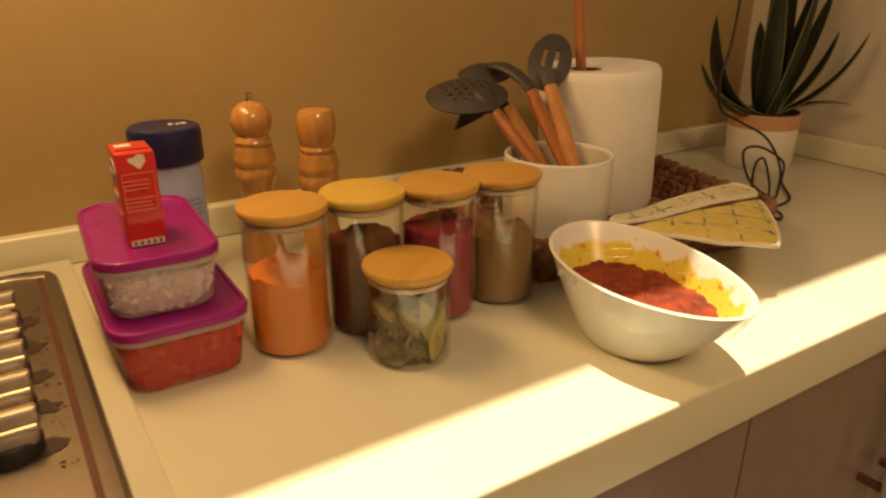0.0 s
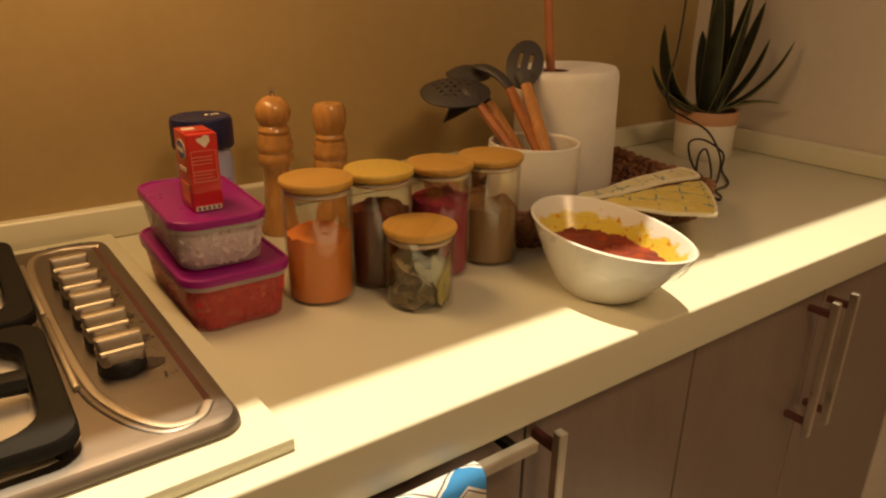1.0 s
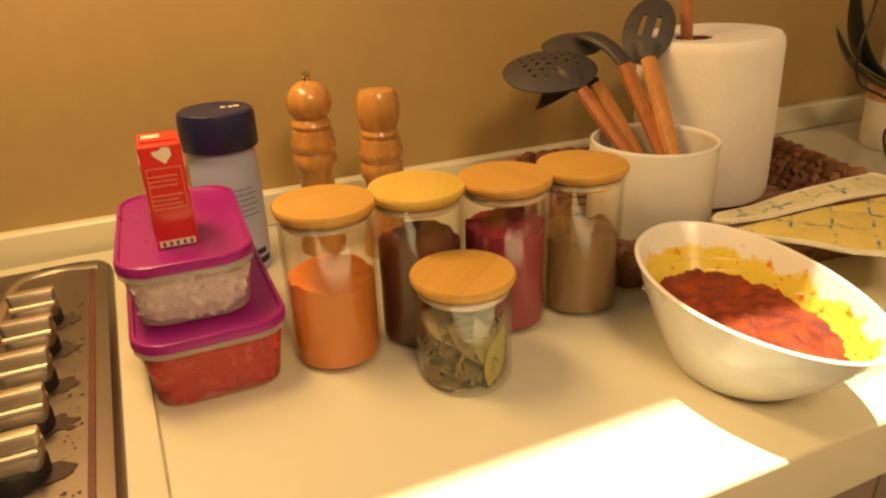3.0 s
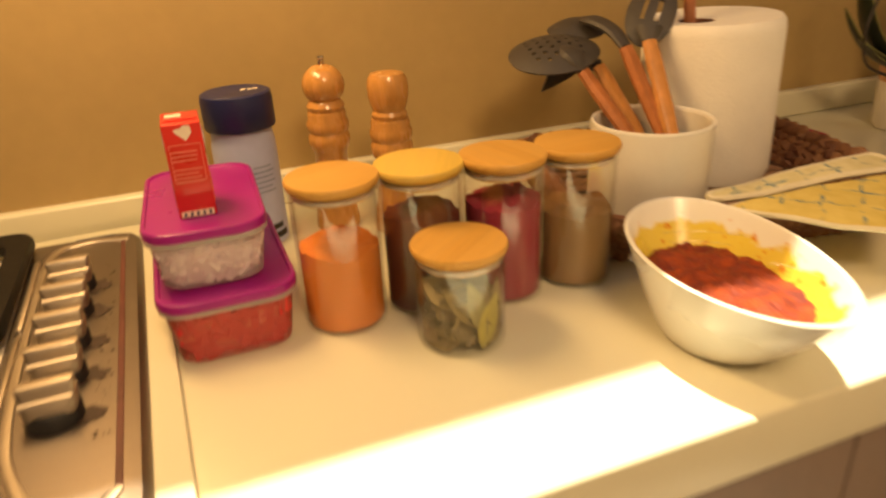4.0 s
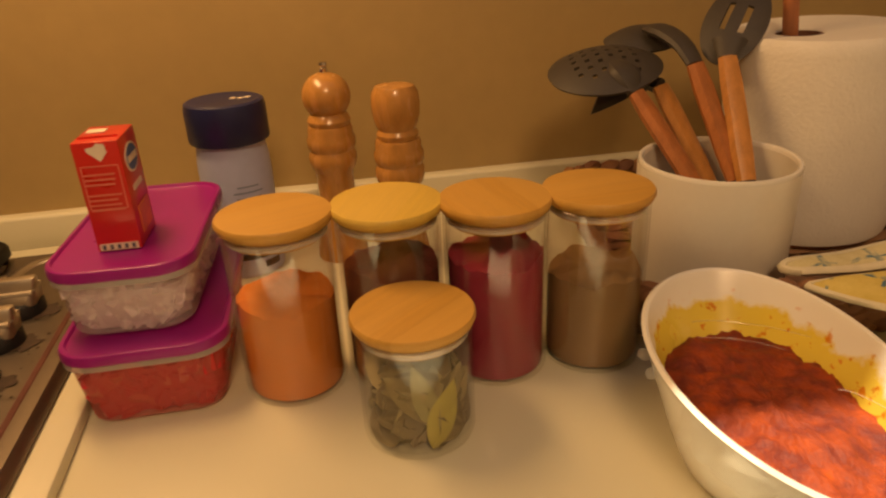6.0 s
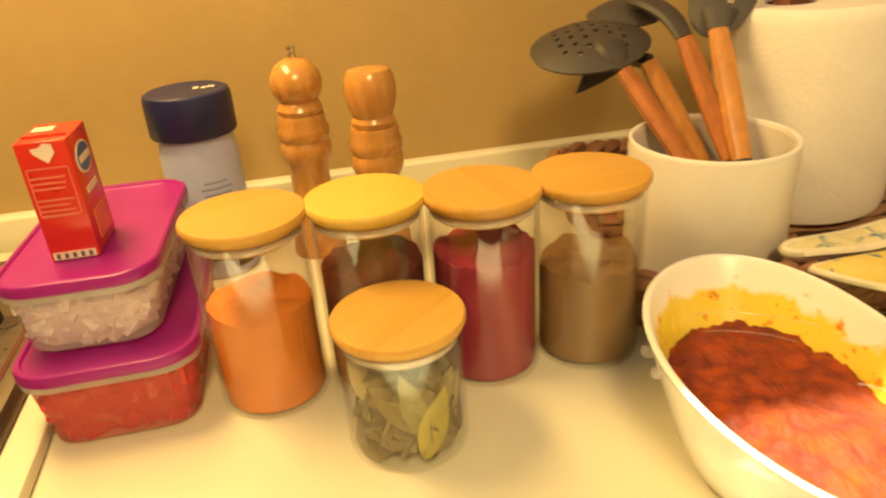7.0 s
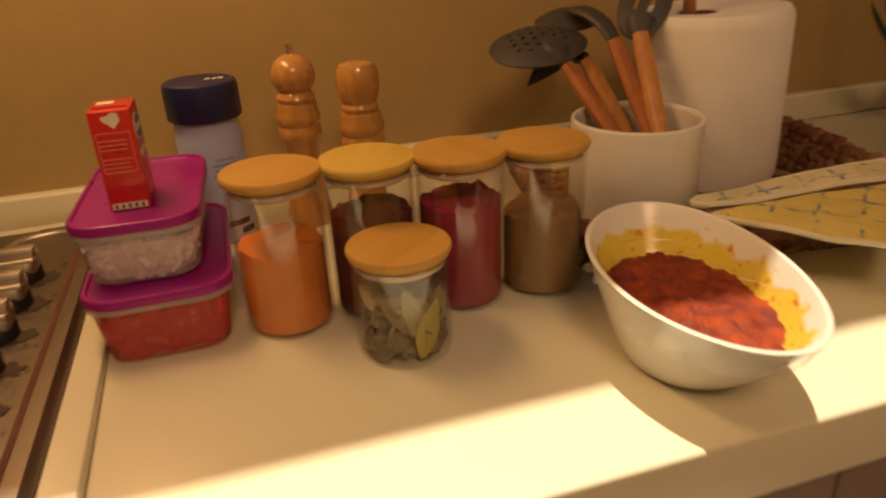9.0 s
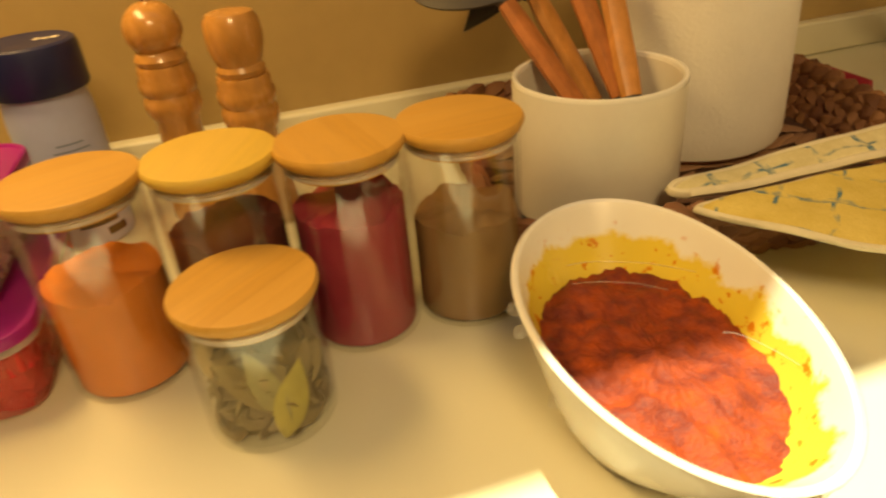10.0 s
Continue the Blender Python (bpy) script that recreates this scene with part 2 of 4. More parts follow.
SAUCE = mat("red spice paste", (0.175, 0.032, 0.024), 0.6, vary=0.25, scale=75, bump=0.7, bump_scale=260, second=(0.36, 0.060, 0.008), spread=(0.38, 0.72), spec=0.18)
FILM = clear("cling film", (0.99, 0.99, 0.99), 0.34, 0.05, haze=0.0)
CREASE = clear("creased cling film", (0.97, 0.97, 0.97), 0.9, 0.12, haze=0.1)


# ---- building blocks ----
def finish(name, bm, material, parent=None, label="", smooth=35, m=None):
    """Links a bmesh as one mesh object."""
    me = bpy.data.meshes.new(name)
    bmesh.ops.recalc_face_normals(bm, faces=bm.faces[:])
    bm.to_mesh(me)
    bm.free()
    if smooth:
        me.polygons.foreach_set("use_smooth", [True] * len(me.polygons))
        me.set_sharp_from_angle(angle=radians(smooth))
    if material:
        me.materials.append(material)
    ob = new(name, me)
    if parent:
        ob.parent = parent
    if m is not None:
        ob.matrix_basis = m
    if label:
        ob["label"] = label
    return ob


def part(name, bm, material, parent, label="", smooth=35, m=None):
    return finish(name, bm, material, parent, label, smooth, m)


def thing(name, label, category, m=None, group="", kind=""):
    ob = new(name)
    ob.empty_display_size = 0.02
    if m is not None:
        ob.matrix_basis = m
    return tagged(ob, label, category, group, kind)


def box(x0, x1, y0, y1, z0, z1, bevel=0.0, segs=2, bm=None):
    bm = bm or bmesh.new()
    made = bmesh.ops.create_cube(bm, size=1.0, matrix=Matrix.LocRotScale(((x0 + x1) / 2, (y0 + y1) / 2, (z0 + z1) / 2), None, (x1 - x0, y1 - y0, z1 - z0)))
    if bevel:
        edges = list({e for v in made["verts"] for e in v.link_edges})
        bmesh.ops.bevel(bm, geom=edges, offset=bevel, segments=segs, profile=0.5, affect='EDGES')
    return bm


def lathe(profile, segs=48, bm=None, squash=1.0, close=True):
    """A turned form from (radius, height) pairs, bottom to top; radius 0 closes an end."""
    bm = bm or bmesh.new()
    rings = []
    for r, z in profile:
        if r < 1e-6:
            rings.append([bm.verts.new((0, 0, z))])
        else:
            rings.append([bm.verts.new((r * math.cos(2 * math.pi * k / segs), squash * r * math.sin(2 * math.pi * k / segs), z)) for k in range(segs)])
    for a, b in zip(rings, rings[1:]):
        for k in range(segs):
            j = (k + 1) % segs
            if len(a) == 1 and len(b) == 1:
                continue
            if len(a) == 1:
                bm.faces.new((a[0], b[j], b[k]))
            elif len(b) == 1:
                bm.faces.new((a[k], a[j], b[0]))
            else:
                bm.faces.new((a[k], a[j], b[j], b[k]))
    return bm


def outline(w, d, r, n=6):
    """A rounded rectangle round the origin."""
    pts = []
    for cx, cy, a0 in ((w / 2 - r, d / 2 - r, 0), (-w / 2 + r, d / 2 - r, 90), (-w / 2 + r, -d / 2 + r, 180), (w / 2 - r, -d / 2 + r, 270)):
        for k in range(n + 1):
            a = radians(a0 + 90 * k / n)
            pts.append((cx + r * math.cos(a), cy + r * math.sin(a)))
    return pts


def loft(loops, bm=None, cap0=True, cap1=True, closed=True):
    """Skin over loops of 3D points, all of one length."""
    bm = bm or bmesh.new()
    rows = [[bm.verts.new(p) for p in loop] for loop in loops]
    n = len(rows[0])
    for a, b in zip(rows, rows[1:]):
        for k in range(n if closed else n - 1):
            j = (k + 1) % n
            bm.faces.new((a[k], a[j], b[j], b[k]))
    if cap0:
        bm.faces.new(rows[0][::-1])
    if cap1:
        bm.faces.new(rows[-1])
    return bm


def tray(levels, bm=None, cap0=True, cap1=True, n=6):
    """A loft of rounded rectangles (width, depth, radius, height)."""
    return loft([[(x, y, z) for x, y in outline(w, d, r, n)] for w, d, r, z in levels], bm, cap0, cap1)


def tube(points, radius, segs=8, bm=None, flat=1.0):
    """A round or flattened rod along points; radius may be a list."""
    pts = [Vector(p) for p in points]
    radii = radius if isinstance(radius, (list, tuple)) else [radius] * len(pts)
    loops, side = [], None
    for k, p in enumerate(pts):
        d = (pts[min(k + 1, len(pts) - 1)] - pts[max(k - 1, 0)]).normalized()
        if side is None:
            side = d.cross(Vector((0, 0, 1)))
            if side.length < 1e-3:
                side = Vector((1, 0, 0))
        side = (side - d * side.dot(d)).normalized()
        up = d.cross(side)
        loops.append([p + radii[k] * (math.cos(2 * math.pi * j / segs) * side + flat * math.sin(2 * math.pi * j / segs) * up) for j in range(segs)])
    return loft(loops, bm)


def curved(points, steps=8):
    """Points of a smooth line through the given ones."""
    p = [Vector(q) for q in points]
    p = [2 * p[0] - p[1], *p, 2 * p[-1] - p[-2]]
    out = []
    for a, b, c, d in zip(p, p[1:], p[2:], p[3:]):
        for k in range(steps):
            t = k / steps
            out.append(0.5 * (2 * b + (c - a) * t + (2 * a - 5 * b + 4 * c - d) * t * t + (3 * b - a - 3 * c + d) * t ** 3))
    return out + [p[-2]]


def plate(name, w, h, material, parent, m, label="", thick=0.0006):
    """A thin printed patch laid on a face."""
    return part(name, box(-w / 2, w / 2, -h / 2, h / 2, 0, thick), material, parent, label, 0, m)


# ---- the room ----
def slab(name, dims, material, label="", kind="structure", bevel=0.0):
    return tagged(finish(name, box(*dims, bevel=bevel), material, None, smooth=0), label, "", "", kind)


EAST = 1.297
slab("floor", (-2.2, EAST + 0.12, -3.2, 0.12, -0.1, 0.0), FLOOR, "pale tiled kitchen floor")
north = slab("wall_north", (-2.2, EAST + 0.12, 0.004, 0.12, 0.0, 2.4), GROUT, "wall behind the worktop, faced with beige tiles")
for z0, z1 in ((0.0, 0.886), (0.8875, 1.787), (1.7885, 2.4)):
    part("tile", box(-2.2, EAST, 0.0, 0.01, z0, z1, 0.0008, 1), WALL_TILE, north, smooth=0)
slab("wall_east", (EAST, EAST + 0.12, -3.2, 0.004, 0.0, 2.4), WALL_PAINT, "pale painted side wall")
slab("wall_west", (-2.2, -2.08, -3.08, 0.0, 0.0, 2.4), ROOM_PAINT, "painted wall")
slab("wall_south", (-2.08, EAST, -3.2, -3.08, 0.0, 2.4), ROOM_PAINT, "painted wall")
# the unseen ceiling; its gap along the worktop is added to shape the sunlight
bm = bmesh.new()
GAP_Y = -0.531 - SUN_SLOPE[1] * 1.6
for dims in ((-2.2, -0.95, -3.2, 0.12), (1.262, EAST + 0.12, -3.2, 0.12), (-0.95, 1.262, GAP_Y, 0.12), (-0.95, 1.262, -3.2, -0.95)):
    box(*dims, 2.4, 2.5, bm=bm)
tagged(finish("ceiling", bm, ROOM_PAINT, None, smooth=0), "painted ceiling, unseen, with a gap added to shape the sunlight", "", "", "structure")

# ---- worktop and base cabinets ----
top = thing("worktop", "cream white solid kitchen worktop with a low upstand", "worktop")
part("slab", box(-1.5, EAST, -0.613, 0.0, 0.843, TOP, 0.0035, 3), WHITE_TOP, top)
bm = bmesh.new()
box(-1.5, EAST, -0.020, 0.0, TOP, 0.9440, 0.004, 3, bm)
part("upstand", bm, WHITE_TOP, top)
part("upstand", box(EAST - 0.02, EAST, -0.613, -0.021, TOP, 0.9440, 0.004, 3), WHITE_TOP, top)
part("hob_surround", box(-0.72, 0.0, -0.289, 0.272, 0.0, 0.012, 0.0025, 2), WHITE_TOP, top, "raised white board round the hob", m=pose(0.012, -0.302, TOP, 0, 0, 1.6))


def bar_handle(parent, x0, x1, z0, z1):
    """A flat metal bar on two standoffs, upright or lying."""
    h = part("handle", box(x0, x1, -0.632, -0.620, z0, z1, 0.0015, 1), BAR_STEEL, parent, "satin metal bar handle", 0)
    if z1 - z0 > x1 - x0:
        spots = [((x0 + x1) / 2, z0 + 0.022), ((x0 + x1) / 2, z1 - 0.022)]
    else:
        spots = [(x0 + 0.022, (z0 + z1) / 2), (x1 - 0.022, (z0 + z1) / 2)]
    for x, z in spots:
        part("standoff", box(x - 0.0042, x + 0.0042, -0.621, -0.588, z - 0.0045, z + 0.0045), IRON if z1 - z0 < x1 - x0 else GROOVE, h, "dark standoff", 0)


def cabinet(x0, x1, label, handle=None, drawer=False):
    c = thing("base_cabinet", label, "cabinet", group="cabinets under the worktop")
    part("body", box(x0 + 0.001, x1 - 0.001, -0.571, -0.01, 0.10, 0.842), CARCASS, c, smooth=0)
    part("plinth", box(x0, x1, -0.53, -0.51, 0.0, 0.10), LAMINATE, c, smooth=0)
    if drawer:
        d = part("drawer_front", box(x0 + 0.0015, x1 - 0.0015, -0.590, -0.572, 0.66, 0.838, 0.001, 1), LAMINATE, c, smooth=0)
        part("door", box(x0 + 0.0015, x1 - 0.0015, -0.590, -0.572, 0.105, 0.657, 0.001, 1), LAMINATE, c, smooth=0)
    else:
        d = part("door", box(x0 + 0.0015, x1 - 0.0015, -0.590, -0.572, 0.105, 0.838, 0.001, 1), LAMINATE, c, smooth=0)
    if handle:
        bar_handle(d, *handle)
    return c


cabinet(-0.62, 0.006, "dark brown laminate cabinet under the hob")
cabinet(0.006, 0.266, "dark brown drawer unit with a towel on its handle", (0.018, 0.244, 0.826, 0.838), True)
cabinet(0.266, 0.548, "dark brown laminate cabinet with an upright handle", (0.273, 0.284, 0.60, 0.832))
cabinet(0.548, 0.862, "dark brown laminate cabinet beside its pair", (0.820, 0.829, 0.60, 0.826))
cabinet(0.862, 1.257, "dark brown laminate cabinet by the side wall", (0.875, 0.884, 0.60, 0.826))
slab("trim", (1.257, EAST, -0.592, -0.4, 0.0, 0.842), WALL_PAINT, "pale filler strip beside the cabinets")

# ---- hob ----
hob = thing("gas_hob", "stainless steel gas hob with knobs down its side", "hob", pose(-0.309, -0.326, 0.912, 0, 0, 0.9))
W, D = 0.60, 0.482
part("plate", tray([(W - 0.004, D - 0.004, 0.020, 0.0), (W, D, 0.022, 0.003), (W - 0.002, D - 0.002, 0.021, 0.008), (W - 0.010, D - 0.010, 0.018, 0.0125), (W - 0.024, D - 0.024, 0.014, 0.0135)], n=8), STEEL, hob)
px = 0.318
# hob steel again, coloured paler for the light it would reflect
part("pan_well", tray([(0.222, 0.455, 0.03, 0.0136), (0.214, 0.447, 0.028, 0.0142)]), STEEL_REFLECT, hob, "steel well under the pan supports, bright reflection put into its colour", m=pose(-0.238 + px, 0.0085, 0))
panel = curved([(-0.030 + px, 0.213, 0), (-0.075 + px, 0.222, 0), (-0.108 + px, 0.19, 0), (-0.113 + px, 0.05, 0), (-0.110 + px, -0.11, 0), (-0.098 + px, -0.175, 0), (-0.075 + px, -0.217, 0), (-0.050 + px, -0.222, 0), (-0.036 + px, -0.205, 0)], 8)
part("panel_ridge", tube([(p.x, p.y, 0.0135) for p in panel], 0.0045, 8, flat=0.45), KNOB_STEEL, hob, "pressed ridge round the knobs")
part("panel_ridge", tube([(p.x - 0.006, p.y * 1.018, 0.0135) for p in panel[10:]], 0.0035, 8, flat=0.4), STEEL, hob)
part("groove", box(-0.0385 + px, -0.0335 + px, -0.205, 0.21, 0.0128, 0.0142, 0.0006, 1), GROOVE, hob, "brown stained groove")
for y0, y1 in ((0.03, 0.18), (-0.13, 0.02)):
    part("edge_clip", box(-0.121 + px, -0.115 + px, y0, y1, 0.012, 0.019, 0.002, 2), KNOB_STEEL, hob)
for k, y in enumerate((-0.222, -0.277, -0.332, -0.386, -0.438)):
    yy = y + 0.326
    knob = part("knob", lathe([(0, 0), (0.0195, 0), (0.0195, 0.010), (0.0175, 0.013), (0, 0.013)], 28), BLACK, hob, "silver knob with a black skirt", m=pose(-0.0785 + px, yy, 0.0135))
    loops = []
    for z, w, d in ((0.004, 0.031, 0.029), (0.010, 0.035, 0.030), (0.020, 0.038, 0.027), (0.0225, 0.037, 0.023), (0.0225, 0.036, 0.014), (0.030, 0.038, 0.012), (0.0325, 0.037, 0.009), (0.033, 0.035, 0.005)):
        loops.append([(x, y2, z) for x, y2 in outline(w, d, min(w, d) * 0.3, 4)])
    part("grip", loft(loops), KNOB_STEEL, knob)
    for s in (-1, 1):
        part("flute", tube([(-0.0170, s * 0.0105, 0.0215), (0.0170, s * 0.0105, 0.0215)], 0.0028, 8), KNOB_STEEL, knob)
    blot = bmesh.new()
    bmesh.ops.create_circle(blot, cap_ends=True, segments=28, radius=0.0155, matrix=pose(0, 0, 0))
    for v in blot.verts:
        v.co.x *= 0.8 + 0.5 * noise.noise(v.co * 160 + Vector((k * 3, 0, 0)))
        v.co.y *= 0.75 + 0.6 * noise.noise(v.co * 160 + Vector((0, k * 3, 0)))
    part("dirt_blot", blot, STAIN, hob, "dark blot of cooking dirt", 0, pose(-0.0590 + px, yy - 0.005, 0.0142))
rng = random.Random(4)
bm = bmesh.new()
for k in range(46):
    y = rng.uniform(-0.16, 0.15)
    x = -0.05 + px + rng.uniform(-0.004, 0.008)
    bmesh.ops.create_circle(bm, cap_ends=True, segments=7, radius=rng.uniform(0.0005, 0.0017), matrix=pose(x, y, 0.0141, 0, 0, 0))
tagged(part("grime", bm, STAIN, hob, "specks of dirt", 0), kind="stuff")
part("maker_mark", box(-0.085 + px, -0.045 + px, 0.232, 0.2345, 0.0134, 0.0139), DARK_PRINT, hob, "small dark print", 0)


def ring_plate(outer, inner, z0, z1):
    loops = [[(x, y, z0) for x, y in outer], [(x, y, z1 - 0.003) for x, y in outer], [(x * 0.985, y * 0.985, z1) for x, y in outer],
             [(x * 1.02, y * 1.02, z1) for x, y in inner], [(x, y, z1 - 0.003) for x, y in inner], [(x, y, z0) for x, y in inner], [(x, y, z0) for x, y in outer]]
    return loft(loops, cap0=False, cap1=False)


for cy, dd in ((-0.2025, 0.243), (-0.4375, 0.207)):
    g = thing("pan_support", "black enamelled iron pan support on the hob", "pan support", pose(-0.229, cy - 0.008, 0.9255), "pan supports")
    part("frame", ring_plate(outline(0.226, dd, 0.022, 6), outline(0.182, dd - 0.045, 0.034, 6), 0.010, 0.021), IRON, g)
    for a in range(4):
        ca, sa = (1, 0, -1, 0)[a], (0, 1, 0, -1)[a]
        reach = 0.09 if ca else dd / 2 - 0.022
        path = [(ca * reach, sa * reach, 0.018), (ca * 0.058, sa * 0.058, 0.020), (ca * 0.030, sa * 0.030, 0.022)]
        part("finger", tube(path, [0.0125, 0.0115, 0.0085], 8, flat=0.75), IRON, g)
    for x in (-0.1, 0.1):
        for y in (-dd / 2 + 0.014, dd / 2 - 0.014):
            part("foot", lathe([(0, 0), (0.006, 0), (0.008, 0.012), (0, 0.012)], 10), IRON, g, m=pose(x, y, 0))
    burner = part("burner", lathe([(0, 0), (0.052, 0), (0.050, 0.004), (0.038, 0.006), (0.037, 0.014), (0, 0.014)], 36), KNOB_STEEL, hob, "burner with a black cap", m=pose(-0.238 + px, cy + 0.3175, 0.0134))
    part("cap", lathe([(0, 0.014), (0.033, 0.014), (0.034, 0.018), (0.030, 0.022), (0, 0.0225)], 36), IRON, burner)


# ---- tubs and the carton on them ----
def chips(n, w0, d0, w1, d1, z0, z1, size, seed, flat):
    """Chopped pieces that fill a tapered tub, thickest along its walls."""
    r = random.Random(seed)
    bm = bmesh.new()
    verts, faces = [], []
    for k in range(n):
        z = r.uniform(z0 + size * 0.12, z1)
        f = (z - z0) / (z1 - z0)
        w, d = w0 + (w1 - w0) * f - size * 1.05, d0 + (d1 - d0) * f - size * 1.05
        if r.random() < 0.8:
            if r.random() < d / (w + d):
                x, y = r.choice((-1, 1)) * w / 2, r.uniform(-d / 2, d / 2)
            else:
                x, y = r.uniform(-w / 2, w / 2), r.choice((-1, 1)) * d / 2
        else:
            x, y = r.uniform(-w / 2, w / 2), r.uniform(-d / 2, d / 2)
            z = z1 - r.uniform(0, 0.006)
        s = size * r.uniform(0.6, 1.15)
        m = Matrix.LocRotScale((x, y, z), Euler((r.uniform(0, 6), r.uniform(0, 6), r.uniform(0, 6))), (s, s * r.uniform(0.6, 1), s * flat))
        v0 = len(verts)
        for sx, sy, sz in ((-1, -1, -1), (1, -1, -1), (1, 1, -1), (-1, 1, -1), (-1, -1, 1), (1, -1, 1), (1, 1, 1), (-1, 1, 1)):
            verts.append(m @ Vector((sx * 0.5 * r.uniform(0.7, 1), sy * 0.5 * r.uniform(0.7, 1), sz * 0.5)))
        faces += [tuple(v0 + j for j in q) for q in ((0, 3, 2, 1), (4, 5, 6, 7), (0, 1, 5, 4), (1, 2, 6, 5), (2, 3, 7, 6), (3, 0, 4, 7))]
    vs = [bm.verts.new(v) for v in verts]
    for q in faces:
        bm.faces.new([vs[j] for j in q])
    return bm


def tub(label, m, w, d, h, plastic, content, content_label, size, seed, flat):
    t = thing("plastic_tub", label, "food tub", m, "stacked tubs")
    b = 0.82
    levels = [(w * b - 0.010, d * b + 0.010, 0.016, 0.0), (w * b, d * b + 0.020, 0.020, 0.004), (w * 0.93, d * 0.955, 0.024, h - 0.014)]
    inner = [(a - 0.0024, c - 0.0024, r, z) for a, c, r, z in levels]
    bm = tray(levels, cap1=False)
    part("tub", bm, plastic, t, "clear plastic tub")
    part("rim", tray([(w * 0.93, d * 0.955, 0.024, h - 0.0145), (w * 0.985, d * 0.99, 0.026, h - 0.013), (w * 0.985, d * 0.99, 0.026, h - 0.0085), (w * 0.93, d * 0.955, 0.024, h - 0.0085)], cap0=False, cap1=False), RIM_PLASTIC, t, "whitish plastic rim")
    part("contents", tray([(w * b - 0.018, d * b, 0.016, 0.002), (w * b - 0.010, d * b + 0.006, 0.018, 0.007), (w * 0.93 - 0.011, d * 0.955 - 0.011, 0.02, h - 0.021)]), content, t, content_label)
    tagged(part("chopped_food", chips(620, w * b - 0.005, d * b + 0.011, w * 0.93 - 0.004, d * 0.955 - 0.004, 0.004, h - 0.018, size, seed, flat), content, t, content_label, 0), kind="stuff")
    lid = part("lid", tray([(w * 0.97, d * 0.975, 0.026, h - 0.010), (w, d, 0.028, h - 0.008), (w, d, 0.028, h - 0.003), (w * 0.985, d * 0.99, 0.027, h - 0.0008), (w * 0.955, d * 0.97, 0.025, h), (w * 0.93, d * 0.955, 0.024, h - 0.0002),
                            (w * 0.91, d * 0.94, 0.023, h - 0.0022), (w * 0.2, d * 0.2, 0.008, h - 0.0020)], n=8), MAGENTA, t, "magenta plastic lid")
    return t


tub("clear tub of chopped tomato with a magenta lid", pose(0.0645, -0.2765, TOP, 0, 0, 0), 0.117, 0.200, 0.0625, TUB_RED, TOMATO, "chopped red tomato", 0.015, 11, 0.6)
tub("clear tub of chopped onion with a magenta lid, on another tub", pose(0.0595, -0.2690, TOP + 0.0627, 0, 0, -2), 0.102, 0.180, 0.0545, TUB, ONION, "chopped pinkish white onion", 0.0145, 12, 0.35)

CZ = TOP + 0.0627 + 0.0526
carton = thing("carton", "small red food carton standing on a tub lid", "carton", pose(0.0545, -0.2985, CZ, 0, 0, -1))
cw, cd, ch = 0.0305, 0.046, 0.080
part("box", box(-cw / 2, cw / 2, -cd / 2, cd / 2, 0, ch, 0.0012, 2), RED_CARD, carton)
FRONT = pose(0, -cd / 2 - 0.0001, 0, 90, 0, 0)
part("flap_seam", box(-cw / 2 + 0.002, cw / 2 - 0.002, -0.012, -0.011, ch, ch + 0.0012), RED_CARD, carton, smooth=0)
bm = bmesh.new()
bm.faces.new([bm.verts.new((x * 0.0075, y * 0.0075, 0)) for x, y in ((0.15, -0.85), (0.85, 0.0), (0.75, 0.75), (0.1, 0.85), (-0.25, 0.55), (-0.95, 0.45), (-0.85, 0.05))])
part("flap_mark", bm, PALE_PRINT, carton, "white folded mark", 0, FRONT @ pose(0.001, 0.0725, 0.0006))
plate("top_label", 0.013, 0.010, PALE_PRINT, carton, pose(-0.005, 0.006, ch + 0.0002))
rng = random.Random(9)
for k in range(7):
    w = cw * rng.uniform(0.62, 0.74)
    plate("text_line", w, 0.0011, PINK_PRINT, carton, FRONT @ pose(-0.0005 - (cw * 0.74 - w) / 2, 0.057 - 0.0036 * k - (0.004 if k > 2 else 0), 0))
for x, y, w, h in ((0, 0.032, cw * 0.8, 0.0007), (0, 0.063, cw * 0.8, 0.0007), (-cw * 0.4, 0.0475, 0.0007, 0.031), (cw * 0.4, 0.0475, 0.0007, 0.031)):
    plate("text_frame", w, h, PINK_PRINT, carton, FRONT @ pose(x, y, 0))
plate("foot_label", cw * 0.86, 0.005, PALE_PRINT, carton, FRONT @ pose(0, 0.0035, 0))
for k in range(5):
    plate("foot_print", 0.0022, 0.0035, DARK_PRINT, carton, FRONT @ pose(-0.010 + 0.005 * k, 0.0035, 0.0007), thick=0.0002)
for side in (-1, 1):
    S = pose(side * (cw / 2 + 0.0001), 0, 0, 90, 0, 90 * side)
    for r, material, dz in ((1.0, PALE_PRINT, 0), (0.86, BLUE_PRINT, 0.0003)):
        part("emblem", lathe([(0, 0), (0.0155 * r, 0), (0.0155 * r, 0.0005), (0, 0.0005)], 28, squash=0.68), material, carton, "blue and white oval emblem", 0, S @ pose(0, 0.062, dz, 0, 0, 0))
    plate("emblem_band", 0.022, 0.0045, PALE_PRINT, carton, S @ pose(0, 0.062, 0.0008), thick=0.0003)
    plate("picture", cd * 0.62, 0.02, ORANGE_PRINT, carton, S @ pose(0.002, 0.018, 0))
    plate("name_bar", cd * 0.5, 0.004, PALE_PRINT, carton, S @ pose(0, 0.042, 0))

